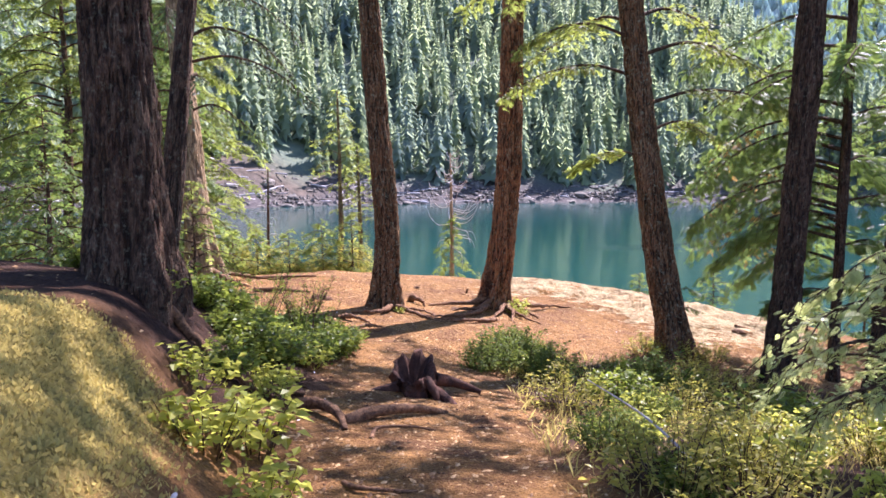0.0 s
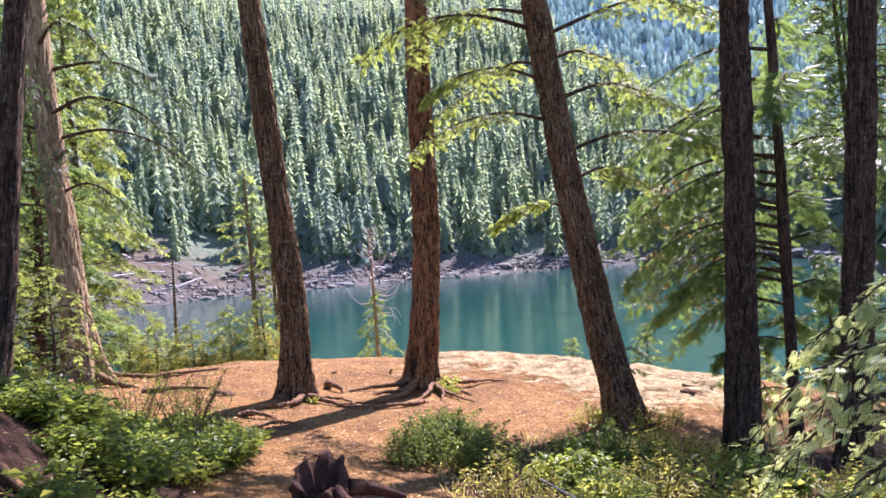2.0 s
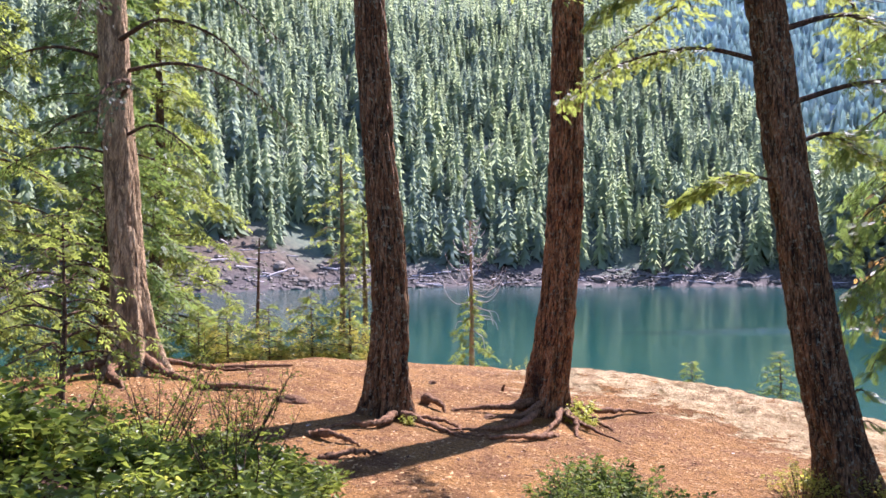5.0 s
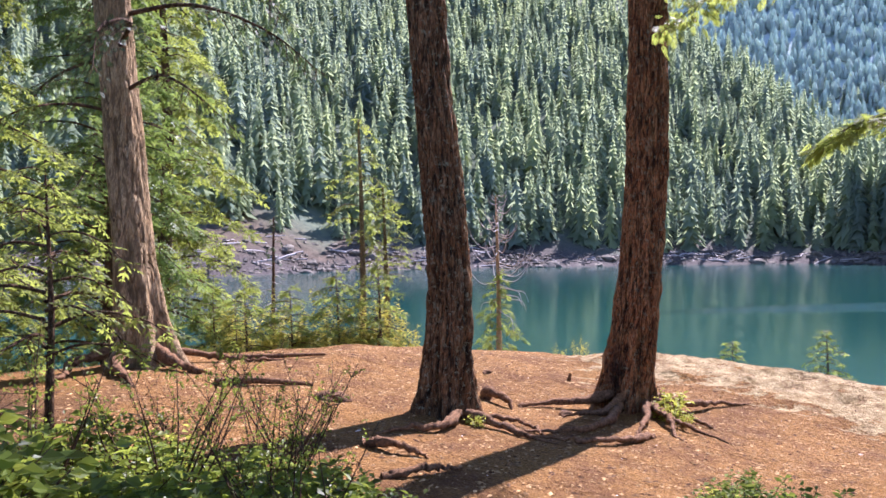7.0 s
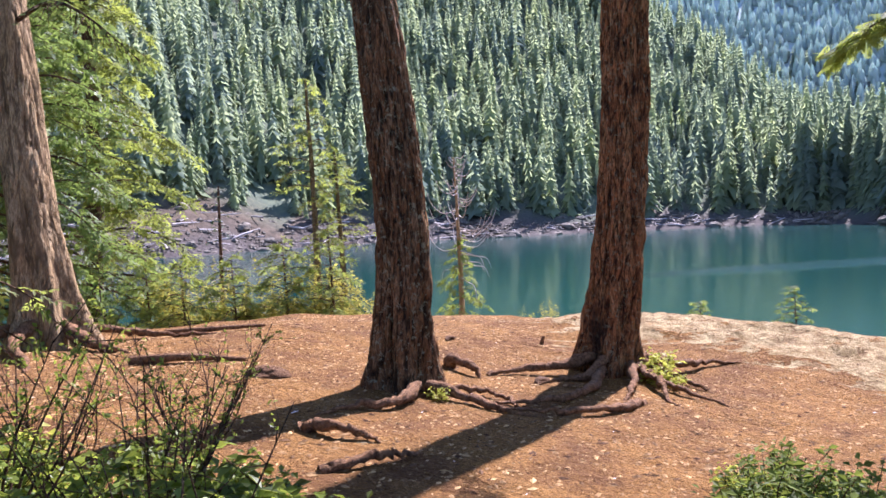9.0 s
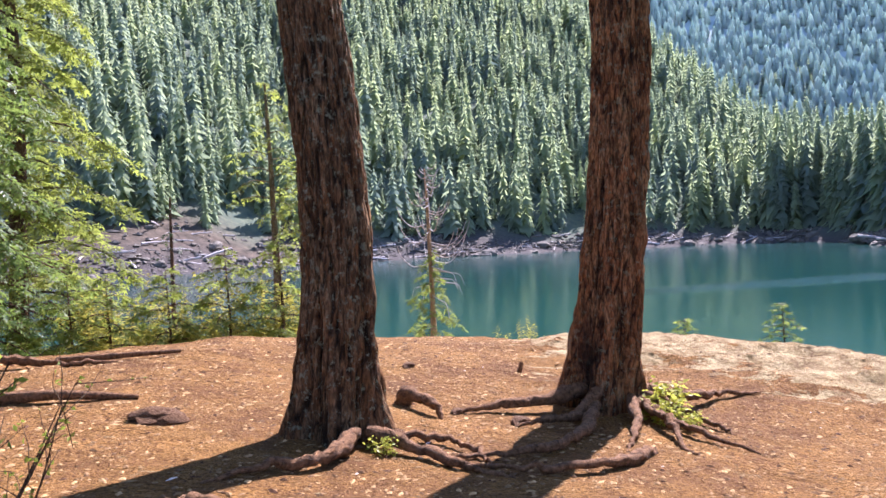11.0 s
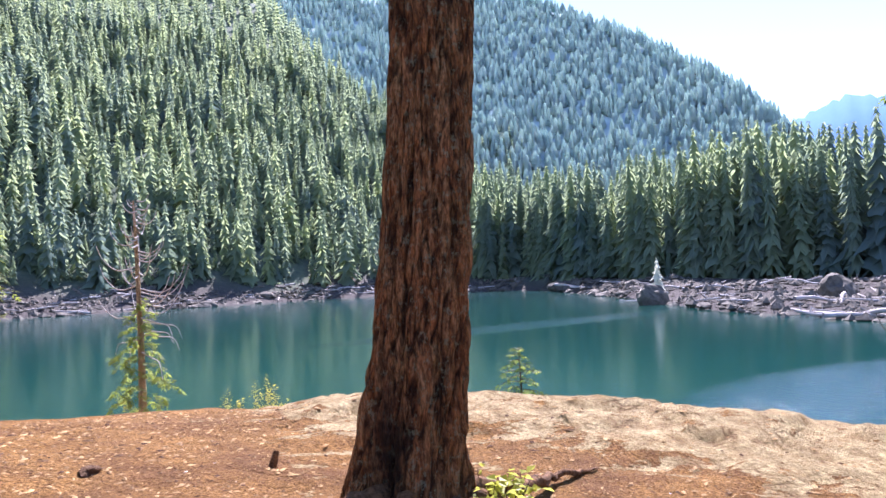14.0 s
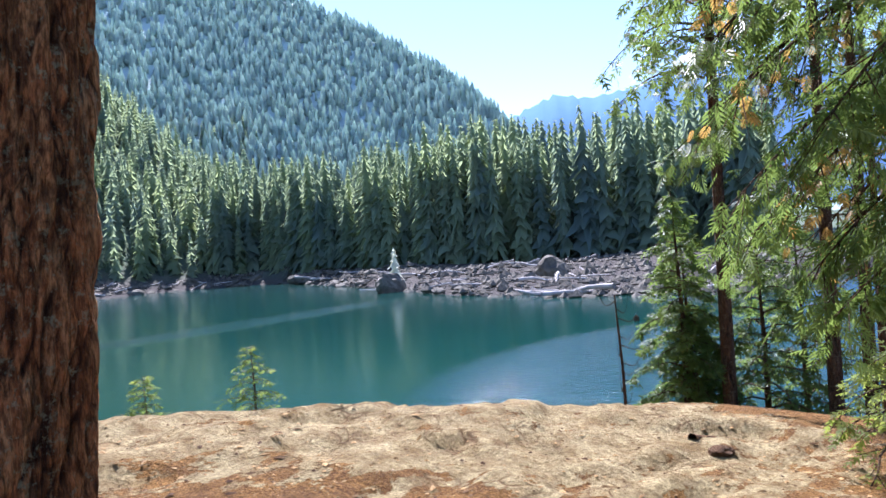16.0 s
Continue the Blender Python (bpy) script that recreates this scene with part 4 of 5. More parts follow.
def young_conifer(name, label, x, y, tall, reach, seed, mat, leaves=150, size=0.09, boughs=44, z=None, stem=None, low=0.08, droop=0.25, bottom=0.75, thick=0.016):
    z = gz(x, y) if z is None else z
    tree = thing(name, label, "tree", (x, y, z))
    part("trunk", mesh("trunk", *tube(((0, 0, -0.3), (0.02 * tall, 0, tall * 0.5), (0, 0, tall)), (thick * tall + 0.01, thick * 0.62 * tall, 0.004), 9, 0.03), stem or BARK_DARK), tree)
    w, l = crown_parts(tall * low, tall * 0.99, reach, boughs, seed, leaves, size, droop, bottom)
    part("branch_frame", mesh("branch_frame", *w, stem or BARK_DARK), tree)
    part("crown", mesh("crown", *l, mat, False, tint=leaf_tint(len(l[0]), seed)), tree)
    return tree


young_conifer("hemlock", "sunlit young hemlock beside the bluff edge", -8.5, 28.0, 15.0, 2.9, 21, NEEDLE_LIT, 520, 0.13, 100)
young_conifer("hemlock", "dense green hemlock below the bluff", -8.3, 24.5, 12.0, 3.0, 22, CEDAR_LEAF, 520, 0.12, 90)
young_conifer("hemlock", "yellow-green hemlock with drooping boughs", -7.6, 17.5, 8.0, 2.4, 23, NEEDLE_LIT, 480, 0.09, 76)
young_conifer("hemlock", "tall hemlock in the shade of the bank", -10.5, 18.5, 12.0, 3.2, 24, CEDAR_LEAF, 160, 0.17, 56)
young_conifer("hemlock", "small shaded hemlock on the slope", -5.6, 12.8, 3.4, 1.3, 25, CEDAR_LEAF, 170, 0.08, 36)
young_conifer("hemlock", "thin crooked young hemlock by the path", -3.4, 13.2, 2.3, 1.0, 26, NEEDLE_LIT, 90, 0.07, 22, low=0.35)
for k, (x, y, tall, reach) in enumerate(((-14, 13, 13, 3.4), (-12, 9, 11, 3.2), (-13, 22, 12, 3.2))):
    young_conifer("hemlock", "green hemlock deep in the woods", x, y, tall, reach, 31 + k, CEDAR_LEAF, 110, 0.2, 46)
# trees beyond the bluff's right shoulder
for k, (x, y, tall, r, mat, low) in enumerate(((12.8, 20.3, 15.0, 1.7, CEDAR_LEAF, 0.4), (13.2, 20.5, 13.0, 1.3, CEDAR_LEAF, 0.5), (13.4, 18.9, 15.0, 1.8, CEDAR_LEAF, 0.42), (14.6, 18.8, 14.0, 1.8, NEEDLE, 0.4), (19.0, 20.0, 14.0, 3.0, NEEDLE, 0.2))):
    young_conifer("shore_conifer", "dark conifer rooted below the bluff's edge", x, y, tall, r, 41 + k, mat, 170, 0.12, 52, low=low, droop=0.35, thick=0.0075)
for k, (x, y, tall, r) in enumerate(((12.7, 21.0, 4.6, 0.9), (13.4, 21.3, 4.2, 1.1), (13.9, 20.2, 4.0, 1.3), (15.0, 20.0, 4.2, 1.4), (12.9, 20.9, 2.6, 1.0))):
    young_conifer("shore_conifer", "bright bushy conifer below the bluff's edge", x, y, tall, r, 51 + k, CEDAR_LEAF, 240, 0.09, 44)
FROND = leaf_material("pale_fronds", (0.28, 0.34, 0.11), (0.50, 0.55, 0.20), (0.64, 0.67, 0.24), 0.45, 0.55)
SAPLING = thing("cedar_sapling", "young cedar with pale arching fronds beside the path", "tree", (4.75, 6.7, gz(4.75, 6.7)))
part("trunk", mesh("trunk", *tube(curve([(0, 0, -0.2), (0.03, 0, 0.9), (0, 0, 2.0)], 8), np.linspace(0.028, 0.006, 17), 8, 0.04), BARK_DARK), SAPLING)
for k, (z, a, ln) in enumerate(((0.45, 175, 1.2), (0.6, 200, 1.35), (0.75, 150, 1.3), (0.9, 185, 1.5), (1.05, 215, 1.2), (1.15, 160, 1.4), (1.3, 190, 1.3), (1.45, 140, 1.1), (1.55, 205, 1.0), (1.75, 170, 0.8), (0.7, 100, 1.0), (1.2, 60, 0.9))):
    limb(SAPLING, (0, 0, z), a, ln, 0.22, 460 + k, FROND, 620, 0.042, 0.3, 0.28, "frond", "pale green flat sprays", 0.1)
young_conifer("cedar_sapling", "low cedar fronds beside the dirt clearing", 8.3, 16.3, 1.3, 1.0, 62, NEEDLE_LIT, 220, 0.06, 20, droop=0.35)
for x, y, top, tall in ((14.0, 38.0, -0.85, 3.2), (10.5, 38.5, -1.35, 3.0)):
    young_conifer("fir_sapling", "small green fir sapling below the rock edge", x, y, tall, 0.8 * tall / 2.2, int(x * 7), NEEDLE_LIT, 110, 0.09, 40, z=top - tall, droop=0.05)


def dead_tree():
    """The half-dead fir with curved white branches."""
    x, y = 1.14, 38.4
    tree = thing("dead_fir", "half-dead fir with bare curved white branches", "tree", (x, y, -4.0))
    part("trunk", mesh("trunk", *tube(curve([(0, 0, -0.4), (0.03, 0, 3.0), (-0.02, 0, 6.0), (-0.1, 0, 8.5)], 6), np.linspace(0.15, 0.03, 19), 9, 0.04), BARK_CEDAR), tree)
    g = np.random.default_rng(5)
    for k in range(46):
        z = 3.9 + 4.6 * (k / 45) ** 0.8
        ln = (1.5 if z < 5.4 else 1.25 * (8.9 - z) / 3.3 + 0.25) * g.uniform(0.6, 1.1)
        a = g.uniform(0, 2 * np.pi)
        c, s = math.cos(a), math.sin(a)
        lift = -0.5 if z < 5.0 else 0.55
        p = curve([(0, 0, z), (c * ln * 0.5, s * ln * 0.5, z - 0.10 * ln), (c * ln * 0.85, s * ln * 0.85, z + (lift * 0.35) * ln), (c * ln, s * ln, z + lift * ln)], 5)
        part("branch", mesh("branch", *tube(p, np.linspace(0.024, 0.008, len(p)), 5), DEADWOOD), tree)
    w, l = crown_parts(2.0, 5.4, 1.2, 30, 71, 150, 0.11, 0.3)
    part("crown", mesh("crown", *l, NEEDLE_LIT, False, tint=leaf_tint(len(l[0]), 71)), tree, "sparse living green sprays")


dead_tree()


def mossy_pair():
    for k, (x, y, top) in enumerate(((-4.05, 36.0, 7.2), (-3.2, 36.5, 4.7))):
        z = gz(x, y)
        tree = thing("mossy_fir", "thin moss-covered fir with sparse boughs", "tree", (x, y, z))
        tall = top - z
        part("trunk", mesh("trunk", *tube(curve([(0, 0, -0.3), (0.05, 0, tall * 0.4), (-0.1, 0, tall)], 10), np.linspace(0.19, 0.04, 21), 9, 0.12), BARK_MOSS), tree)
        w, l = crown_parts(tall * 0.55, tall, 1.5, 26, 81 + k, 80, 0.13, 0.15)
        part("branch_frame", mesh("branch_frame", *w, BARK_MOSS), tree)
        part("crown", mesh("crown", *l, NEEDLE_LIT, False, tint=leaf_tint(len(l[0]), 81 + k)), tree, "sparse sunlit boughs")
    z = gz(-7.4, 36)
    tree = thing("bare_sapling", "thin bare grey tree stem", "tree", (-7.4, 36.0, z))
    part("trunk", mesh("trunk", *tube(curve([(0, 0, -0.3), (0.03, 0, 4), (0.05, 0, 3.6 - z)], 8), np.linspace(0.10, 0.03, 17), 7, 0.06), BARK_DARK), tree)
    w, l = crown_parts(1.5, 3.5 - z, 0.9, 20, 88, 26, 0.10, 0.1)
    part("branch_frame", mesh("branch_frame", *w, DEADWOOD), tree)
    part("crown", mesh("crown", *l, NEEDLE, False, tint=leaf_tint(len(l[0]), 88)), tree)
    x, y = 12.8, 22.3
    z = gz(x, y)
    tree = thing("dead_snag", "slender bare snag standing at the shore", "tree", (x, y, z))
    top = 0.8 - z
    part("trunk", mesh("trunk", *tube(curve([(0, 0, -0.3), (0.05, 0, top * 0.5), (-0.04, 0, top)], 8), np.linspace(0.05, 0.012, 17), 7, 0.08), BARK_DARK), tree)
    g = np.random.default_rng(6)
    for k in range(14):
        h = top * (0.35 + 0.62 * k / 13)
        a, ln = g.uniform(0, 2 * np.pi), g.uniform(0.2, 0.6)
        p = curve([(0, 0, h), (math.cos(a) * ln * 0.6, math.sin(a) * ln * 0.6, h - 0.08), (math.cos(a) * ln, math.sin(a) * ln, h + g.uniform(-0.1, 0.25))], 4)
        part("branch", mesh("branch", *tube(p, np.linspace(0.012, 0.004, len(p)), 4), BARK_DARK), tree)


mossy_pair()


# ---- shrubs, stump and litter ----
def shrub_meshes(seed, reach, tall, stems, leaves, size, wide=0.55):
    g = np.random.default_rng(seed)
    wood, base, way = [], [], []
    for s in range(stems):
        a, rr = g.uniform(0, 2 * np.pi), reach * math.sqrt(g.random())
        end = np.array((math.cos(a) * rr, math.sin(a) * rr, tall * (1 - 0.55 * (rr / reach) ** 2) * g.uniform(0.6, 1.1)))
        root_ = np.array((end[0] * 0.35, end[1] * 0.35, -0.05))
        p = curve([root_, root_ * 0.4 + end * 0.6 + g.normal(0, 0.05, 3) * reach, end], 3)
        wood.append(tube(p, np.linspace(0.006, 0.002, len(p)), 3))
        for q in range(leaves // stems):
            u = 0.25 + 0.75 * g.random()
            i = min(int(u * (len(p) - 1)), len(p) - 2)
            base.append(p[i] + (p[i + 1] - p[i]) * g.random() + g.normal(0, size * 0.5, 3))
            b = g.uniform(0, 2 * np.pi)
            way.append((math.cos(b), math.sin(b), g.uniform(-0.5, 0.5)))
    base, way = np.array(base), np.array(way)
    base[:, 2] = np.maximum(base[:, 2], 0.01)
    up = np.tile((0.0, 0.0, 1.0), (len(base), 1)) + g.normal(0, 0.5, base.shape)
    L = size * g.uniform(0.6, 1.4, len(base))
    return join(wood), kites(base, way, up, L, L * wide, 0.2)


def shrub_kind(seed, reach, tall, stems, leaves, size, mat, wide=0.55):
    w, l = shrub_meshes(seed, reach, tall, stems, leaves, size, wide)
    return mesh("twig_frame", *w, BARK_DARK), mesh("foliage", *l, mat, False, tint=leaf_tint(len(l[0]), seed, 0.45, 0.42))


KINDS = {
    "salal": (shrub_kind(1, 0.55, 0.5, 40, 760, 0.085, SALAL, 0.62), "salal_shrub", "dark green broad-leaved salal shrub", "shrub"),
    "bright": (shrub_kind(2, 0.32, 0.4, 18, 260, 0.075, BRIGHT, 0.7), "leafy_shrub", "bright yellow-green leafy shrub in the sun", "shrub"),
    "heath": (shrub_kind(3, 0.6, 0.55, 46, 1700, 0.05, HEATH), "huckleberry_shrub", "small-leaved green huckleberry shrub", "shrub"),
    "gold": (shrub_kind(4, 0.5, 0.5, 36, 850, 0.045, GOLD), "low_shrub", "sunlit golden-green low shrub", "shrub"),
    "edge": (shrub_kind(5, 1.0, 2.7, 60, 4200, 0.10, GOLD, 0.4), "young_alder", "sunlit bushy growth at the bluff's edge", "shrub"),
}


def shrub(kind, x, y, s=1.0, turn=0.0, z=None, label=""):
    (stems, leaves), name, text, category = KINDS[kind]
    ob = thing(name, label or text, category, (x, y, gz(x, y) if z is None else z), group=text, turn=turn)
    ob.scale = (s, s, s)
    part("twig_frame", stems, ob)
    part("foliage", leaves, ob)


g = np.random.default_rng(17)
for k in range(26):
    x, y = g.uniform(-3.4, -1.0), g.uniform(9.0, 12.8)
    shrub("salal", x + 0.25 * (y > 11.5), y, g.uniform(0.7, 1.05), g.uniform(0, 360))
for x, y, s in ((-0.85, 11.6, 0.9), (-0.95, 11.0, 1.0), (-1.2, 12.1, 1.0), (-0.75, 12.2, 0.7)):
    shrub("salal", x, y, s, x * 90)
for x, y, s in ((-0.95, 10.2, 0.9), (-1.7, 11.4, 0.9), (-2.5, 12.9, 1.0), (-3.3, 12.4, 1.2), (-0.6, 5.9, 1.35), (-0.75, 5.3, 1.2), (-0.25, 4.9, 0.9), (-0.05, 4.5, 0.6), (-1.2, 6.5, 1.0), (-2.9, 11.2, 1.0)):
    shrub("bright", x, y, s, x * 130)
for x, y, s in ((1.55, 11.9, 1.0), (1.95, 12.2, 1.1), (2.15, 12.8, 1.0), (1.65, 12.6, 1.05), (1.95, 13.3, 0.9), (1.3, 11.7, 0.75), (2.5, 12.2, 0.9), (2.3, 11.4, 0.9)):
    shrub("heath", x, y, s, x * 70)
for x, y, s in ((1.5, 12.9, 0.5), (1.8, 13.7, 0.55), (2.4, 13.5, 0.5)):
    shrub("bright", x, y, s, x * 70)
for k in range(66):
    x, y = g.uniform(1.9, 6.4), g.uniform(4.6, 12.4)
    x = max(x, 1.9 + 0.25 * (y < 8))
    shrub(("gold", "gold", "bright", "gold", "salal", "heath")[k % 6], x, y, 0.45 + 0.9 * g.random() ** 1.5, g.uniform(0, 360))
for x, y, s in ((4.5, 14.6, 0.9), (5.3, 14.4, 1.0), (5.9, 14.9, 0.8), (3.7, 13.2, 0.6), (6.8, 13.9, 0.8), (4.2, 12.6, 0.7), (5.2, 12.6, 0.9)):
    shrub("gold", x, y, s, x * 50)
for x, y, s in ((4.85, 15.0, 0.8), (3.1, 9.4, 0.9), (2.5, 7.3, 1.0), (3.3, 6.2, 1.1), (4.6, 9.0, 1.0), (3.9, 7.8, 1.0), (2.42, 17.45, 0.9), (2.35, 17.15, 0.6), (2.5, 17.0, 0.4), (-0.1, 15.75, 0.35)):
    shrub("bright", x, y, s, x * 111)
for x, y, s in ((-5.4, 24.6, 0.9), (-4.6, 25.2, 0.95), (-3.6, 25.0, 0.9), (-2.6, 25.4, 0.95), (-1.9, 25.6, 0.8), (-5.0, 24.2, 0.9), (-4.1, 24.6, 0.85), (-3.1, 24.5, 0.85), (-2.2, 24.9, 0.8), (2.4, 25.2, 0.5), (1.9, 25.4, 0.45), (0.5, 25.6, 0.42)):
    shrub("edge", x, y, s, x * 77, z=gz(x, y) - 0.1)
for k, (x, y) in enumerate(((-4.1, 24.4), (-3.1, 24.6), (-2.2, 24.9), (-5.0, 24.0), (-5.9, 24.6))):
    young_conifer("young_hemlock", "bright young hemlock at the bluff's edge", x, y, 2.5 + 0.25 * (k % 3), 1.15, 91 + k, NEEDLE_LIT, 170, 0.08, 30, droop=0.1)
for x, y, s in ((-0.95, 7.9, 0.7), (-1.05, 8.4, 0.8), (-1.0, 8.9, 0.6), (-1.35, 9.3, 0.85), (-1.9, 9.8, 0.9), (-1.5, 10.6, 0.8), (-2.2, 10.5, 0.9)):
    shrub("bright", x, y, s, x * 130)
for k in range(14):
    shrub("salal", g.uniform(-3.0, -1.25), g.uniform(7.6, 9.8), g.uniform(0.5, 0.75), g.uniform(0, 360))


def twiggy(x, y, tall, seed, leaves):
    g2 = np.random.default_rng(seed)
    ob = thing("bare_shrub", "sparse twiggy shrub with few leaves on the dirt", "shrub", (x, y, gz(x, y)))
    wood, base = [], []
    for k in range(11):
        a, ln = g2.uniform(0, 2 * np.pi), tall * g2.uniform(0.6, 1.0)
        end = np.array((math.cos(a) * ln * 0.6, math.sin(a) * ln * 0.6, ln))
        p = curve([(0, 0, -0.03), end * (0.5, 0.5, 0.45) + g2.normal(0, 0.04, 3), end], 6)
        wood.append(tube(p, np.linspace(0.009, 0.002, len(p)), 5))
        for q in range(10):
            i = g2.integers(4, len(p))
            e2 = p[i] + g2.normal(0, 0.10, 3) + (0, 0, 0.08)
            wood.append(tube((p[i], (p[i] + e2) / 2 + g2.normal(0, 0.01, 3), e2), (0.003, 0.002, 0.001), 3))
            base.extend(p[i] + (e2 - p[i]) * g2.uniform(0.2, 1.0) for _ in range(leaves))
    base = np.array(base)
    part("twig_frame", mesh("twig_frame", *join(wood), BARK_DARK), ob)
    l = kites(base, g2.normal(0, 1, base.shape), g2.normal(0, 1, base.shape) + (0, 0, 1), np.full(len(base), 0.028), np.full(len(base), 0.016))
    part("foliage", mesh("foliage", *l, SALAL, False, tint=leaf_tint(len(l[0]), seed)), ob)


twiggy(-1.65, 13.5, 0.95, 3, 3)
twiggy(-2.3, 13.2, 0.6, 4, 2)
twiggy(-1.5, 12.4, 1.0, 5, 5)
twiggy(-2.0, 12.0, 1.0, 6, 9)
twiggy(-1.15, 11.6, 0.9, 7, 7)
twiggy(-2.5, 11.5, 1.0, 8, 7)


def stump(x, y):
    ob = thing("rotten_stump", "dark rotten stump with hollow jagged top", "stump", (x, y, gz(x, y)))
    n, rings = 56, 26
    v = []
    for i in range(rings):
        u = i / (rings - 1)
        for j in range(n):
            a = 2 * math.pi * j / n
            top = 0.34 + 0.16 * noise.noise(Vector((math.cos(a) * 1.6, math.sin(a) * 1.6, 3.0))) + 0.05 * noise.noise(Vector((math.cos(a) * 5, math.sin(a) * 5, 1.0)))
            r = 0.29 + 0.2 * math.exp(-u * 4) * (0.6 + 0.6 * math.cos(4 * a)) + 0.10 * noise.noise(Vector((math.cos(a) * 4, math.sin(a) * 4, u * 2.5))) + 0.05 * noise.noise(Vector((math.cos(a) * 9, math.sin(a) * 9, u * 6)))
            v.append((r * math.cos(a) * 0.85, r * math.sin(a) * 1.45, -0.1 + (top * (0.85 + 0.3 * math.sin(a)) + 0.1) * u))
    for i, (s, d) in enumerate(((0.8, -0.02), (0.62, -0.12), (0.45, -0.25), (0.2, -0.3), (0.01, -0.3))):
        for j in range(n):
            q = v[(rings - 1) * n + j]
            v.append((q[0] * s, q[1] * s, q[2] + d + 0.05 * noise.noise(Vector((q[0] * 9, q[1] * 9, i)))))
    R = rings + 5
    ii, jj = np.meshgrid(np.arange(R - 1), np.arange(n), indexing="ij")
    kk = (jj + 1) % n
    f = np.stack((ii * n + jj, ii * n + kk, (ii + 1) * n + kk, (ii + 1) * n + jj), -1).reshape(-1, 4)
    part("shell", mesh("shell", v, f, ROT), ob)
    for pts, r in ((((0.2, -0.2, 0.08), (0.4, -0.5, 0.04), (0.55, -0.8, -0.02)), 0.08), (((-0.2, -0.2, 0.08), (-0.5, -0.35, 0.06), (-0.9, -0.6, 0.0)), 0.09), (((0.25, 0.0, 0.15), (0.5, 0.1, 0.08), (0.8, 0.05, -0.02)), 0.09), (((0.15, -0.25, 0.2), (0.25, -0.4, 0.1), (0.3, -0.5, -0.02)), 0.07)):
        p = curve(pts, 6)
        part("root", mesh("root", *tube(p, np.linspace(r, 0.03, len(p)), 9, 0.06), ROT), ob)


stump(0.42, 9.6)


def stick(name, label, pts, r, mat, tip=0.4):
    p = curve([(x, y, gz(x, y) + h) for x, y, h in pts], 7)
    base = Vector(p[0])
    part_v, part_f = tube(p - p[0], np.linspace(r, r * tip, len(p)), 9, 0.06)
    solid(name, mesh(name, part_v, part_f, mat), label, "root" if "root" in name else "stick", tuple(base))


stick("path_root", "exposed dark root across the path", ((-0.75, 7.9, 0.0), (-0.45, 7.75, 0.09), (-0.2, 7.45, 0.08), (-0.1, 7.15, 0.0)), 0.07, ROOTWOOD)
stick("path_root", "exposed dark root across the path", ((-0.15, 7.5, 0.0), (0.15, 7.7, 0.07), (0.5, 7.9, 0.07), (0.8, 8.2, 0.0)), 0.07, ROOTWOOD)
stick("path_root", "thin brown root looping on the path", ((0.15, 6.9, 0.0), (0.2, 7.15, 0.05), (0.5, 7.3, 0.04), (0.7, 7.4, 0.0)), 0.02, ROOTWOOD)
stick("path_root", "thin root lying in the trodden dirt", ((0.1, 5.55, 0.0), (0.2, 5.4, 0.03), (0.42, 5.4, 0.02), (0.6, 5.45, 0.0)), 0.022, ROOTWOOD)
stick("dead_branch", "short dead branch lying on the dirt", ((7.45, 17.9, 0.02), (7.8, 18.0, 0.04), (8.1, 17.9, 0.02)), 0.045, ROOTWOOD)
stick("fallen_stick", "pale fallen stick on the mossy bank", ((-0.65, 3.55, 0.05), (-0.5, 3.8, 0.04), (-0.55, 4.2, 0.04)), 0.03, DEADWOOD)
stick("bare_twig", "long bare twig leaning in the shrubs", ((2.5, 5.6, 0.2), (2.3, 6.3, 0.4), (2.0, 7.0, 0.6)), 0.012, DEADWOOD)
stick("root_stub", "short broken root stub in the dirt", ((1.3, 18.85, -0.03), (1.32, 18.85, 0.04), (1.34, 18.86, 0.11)), 0.035, ROOTWOOD, 0.6)
stick("fallen_stick", "weathered stick on the orange dirt", ((-3.6, 18.9, 0.03), (-3.0, 18.7, 0.05), (-2.3, 18.85, 0.03)), 0.05, ROOTWOOD)
stick("fallen_stick", "weathered stick on the orange dirt", ((-3.3, 16.9, 0.03), (-2.7, 16.75, 0.06), (-2.1, 16.9, 0.02)), 0.06, ROOTWOOD)


def half_buried_stone(x, y, s, k):
    ob = solid("stone", BOULDERS[k], "brown stone half buried in the dirt", "stone", group="stones in the dirt")
    ob.matrix_basis = pose(x, y, gz(x, y) + 0.1 * s, 0, 0, k * 70) @ Matrix.Diagonal((s * 1.3, s * 0.8, s * 0.7, 1))
    ob.data = STONES[k]


STONES = []
for k in range(3):
    me = BOULDERS[k].copy()
    me.materials[0] = ROOTWOOD
    STONES.append(me)
for k, (x, y, s) in enumerate(((-1.75, 16.2, 0.17), (0.1, 18.9, 0.08), (-0.05, 16.3, 0.08), (7.4, 17.6, 0.12), (1.0, 16.9, 0.1), (-0.9, 8.6, 0.16), (-0.7, 9.1, 0.12), (0.5, 17.2, 0.07))):
    half_buried_stone(x, y, s, k % 3)


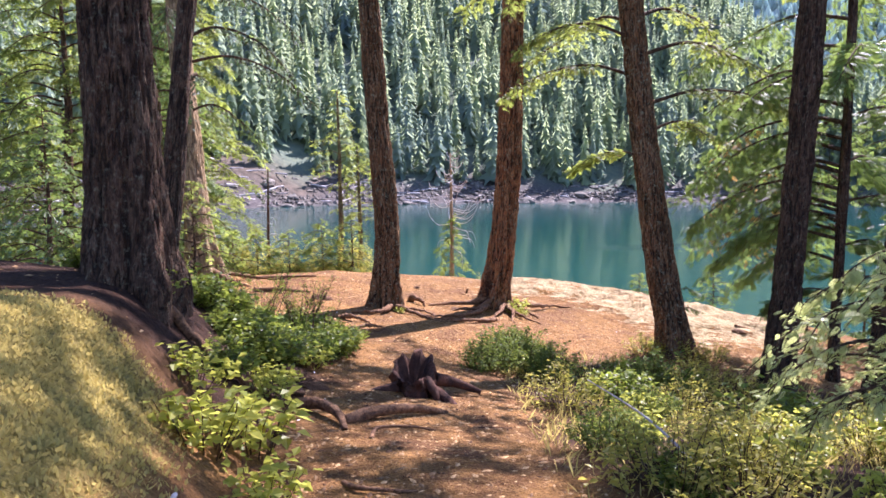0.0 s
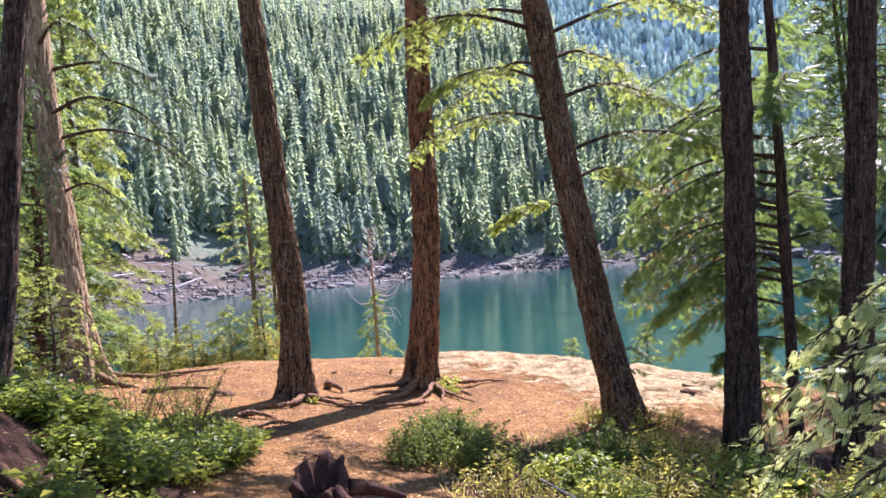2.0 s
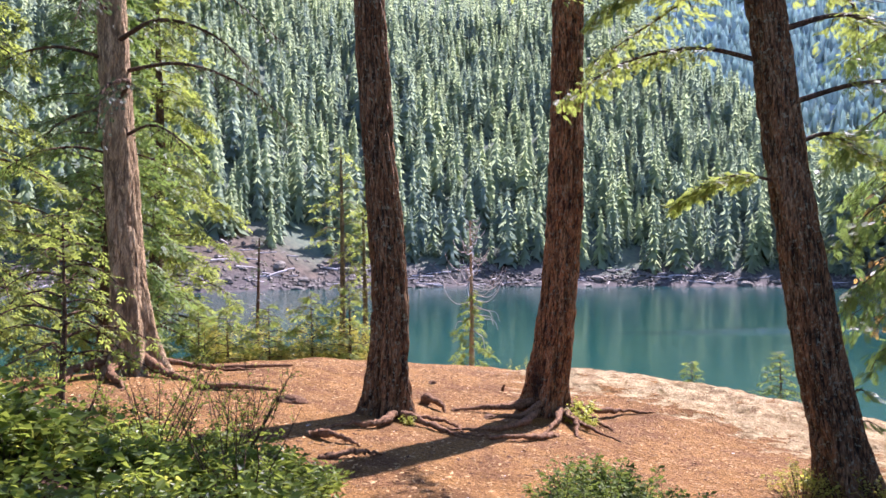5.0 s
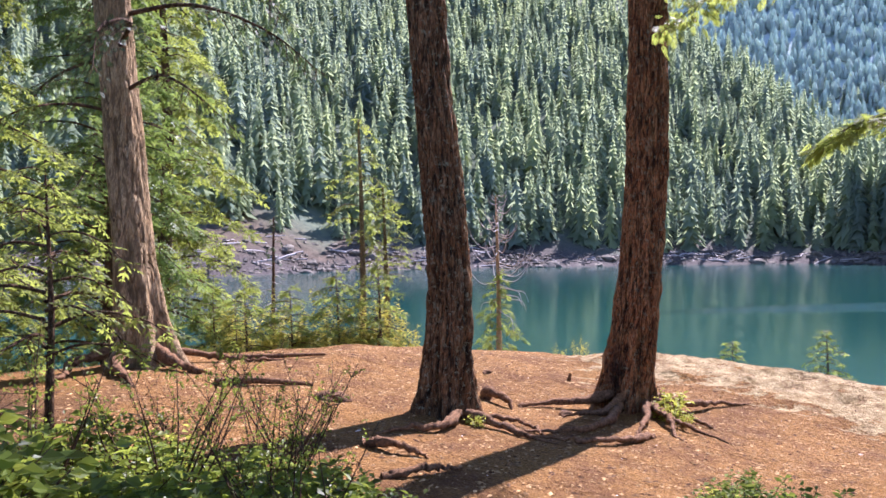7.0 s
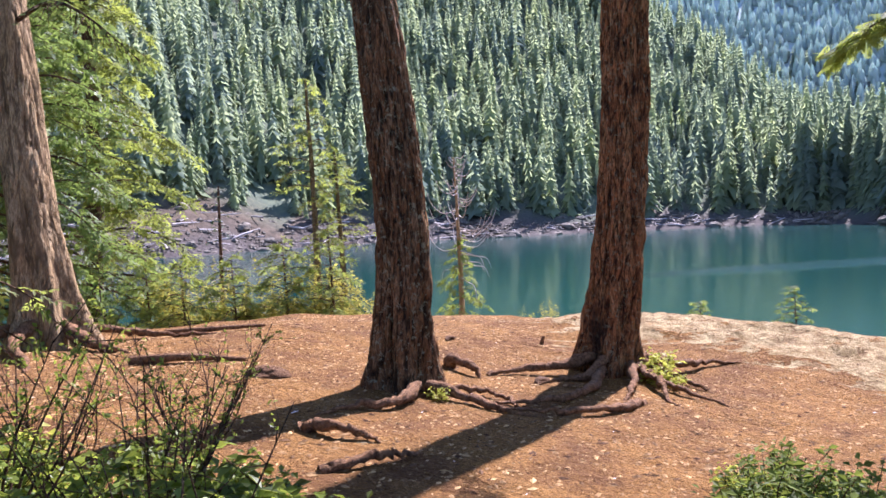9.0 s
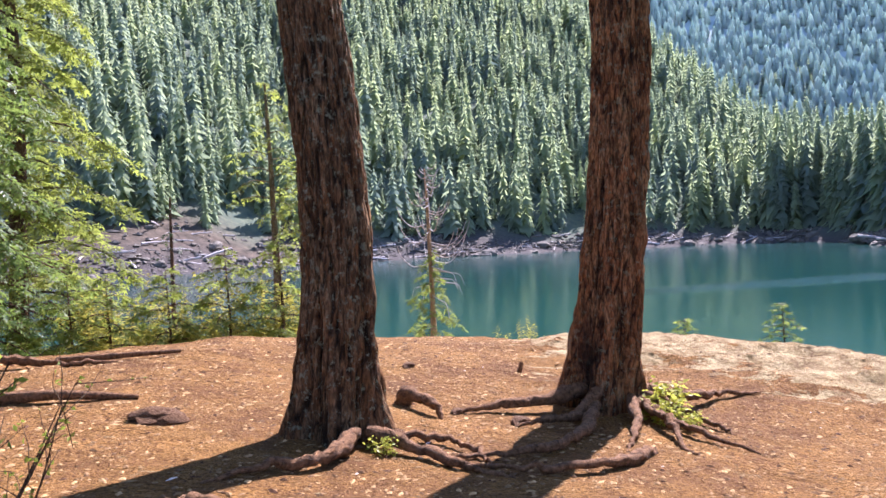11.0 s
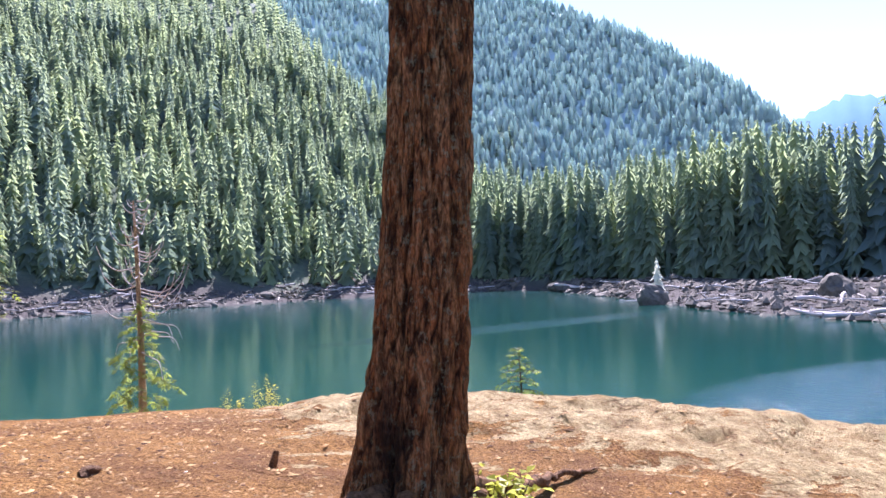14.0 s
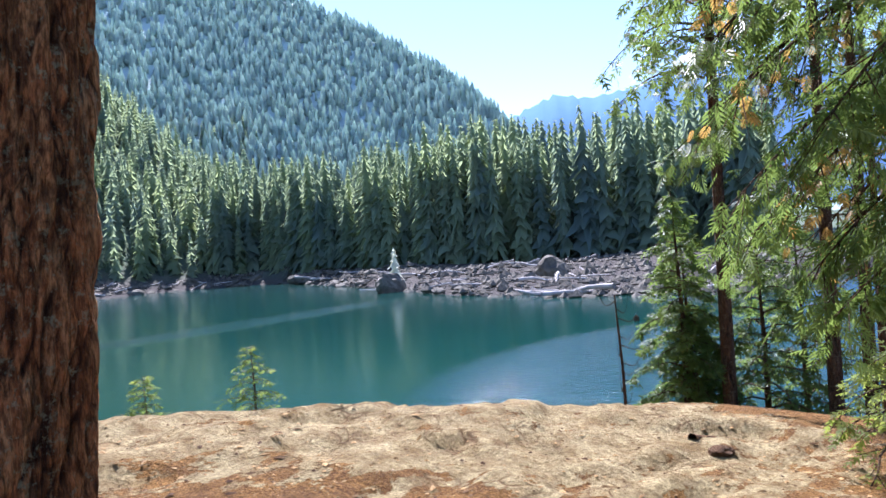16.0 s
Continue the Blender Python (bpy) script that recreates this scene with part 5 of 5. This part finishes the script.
def litter():
    g3 = np.random.default_rng(23)
    n = 70000
    x, y = g3.uniform(-5, 9.5, n), 3.5 + 18.5 * g3.random(n) ** 0.9
    ok = (y < edge_line(x) - 0.3) & ~((x < -0.4) & (y < 6.5))
    rock, shade_duff = (height(x, y)[k] for k in (1, 5))
    ok &= (g3.random(n) > rock * 0.75) & (g3.random(n) > shade_duff * 0.9)
    x, y = x[ok], y[ok]
    z = ground_z(x, y)
    n = len(x)
    s = 0.0045 + 0.018 * g3.random(n) ** 3.2
    octa = np.array(((1, 0, -0.2), (0, 1, -0.2), (-1, 0, -0.2), (0, -1, -0.2), (0, 0, 0.7)), float)
    tri = np.array(((0, 1, 4), (1, 2, 4), (2, 3, 4), (3, 0, 4)))
    a = g3.uniform(0, 2 * np.pi, n)
    long = g3.uniform(0.8, 2.6, n)
    o = octa[None] * g3.uniform(0.7, 1.3, (n, 5, 1))
    px, py = o[..., 0] * long[:, None], o[..., 1]
    v = np.stack((px * np.cos(a)[:, None] - py * np.sin(a)[:, None], px * np.sin(a)[:, None] + py * np.cos(a)[:, None], o[..., 2] * 0.6), -1) * s[:, None, None]
    v += np.stack((x, y, z + s * 0.25), 1)[:, None]
    f = tri[None] + (np.arange(n) * 5)[:, None, None]
    solid("litter", mesh("litter", v.reshape(-1, 3), f.reshape(-1, 3), CHIPS, False), "bark chips and small stones scattered on the dirt", "litter", kind="stuff")


litter()


def moss_bank():
    g4 = np.random.default_rng(29)
    n = 60000
    x, y = g4.uniform(-4, 0.2, n), g4.uniform(2.2, 7.2, n)
    _, _, moss, *_rest = height(x, y)
    ok = g4.random(n) < smooth(0.25, 0.6, moss)
    x, y = x[ok], y[ok]
    base = np.stack((x, y, ground_z(x, y) - 0.005), 1)
    way = np.stack((g4.normal(0, 0.5, len(x)), g4.normal(0, 0.5, len(x)), g4.uniform(0.4, 1.0, len(x))), 1)
    L = g4.uniform(0.016, 0.05, len(x))
    v, f = kites(base, way, g4.normal(0, 1, base.shape), L, L * 0.5, 0.1)
    solid("moss", mesh("moss", v, f, GRASS, False, tint=leaf_tint(len(v), 29)), "golden dry moss covering the bank", "moss", kind="stuff")
    n = 5000
    x, y = g4.uniform(1.6, 7.0, n), g4.uniform(5.0, 13.5, n)
    base = np.stack((x, y, ground_z(x, y) - 0.005), 1)
    way = np.stack((g4.normal(0, 0.5, n), g4.normal(0, 0.5, n), g4.uniform(0.6, 1.2, n)), 1)
    L = g4.uniform(0.06, 0.22, n)
    v, f = kites(base, way, g4.normal(0, 1, base.shape), L, L * 0.10, 0.1)
    solid("grass", mesh("grass", v, f, GRASS, False, tint=leaf_tint(len(v), 30)), "thin dry grass among the shrubs", "grass", kind="stuff")


moss_bank()
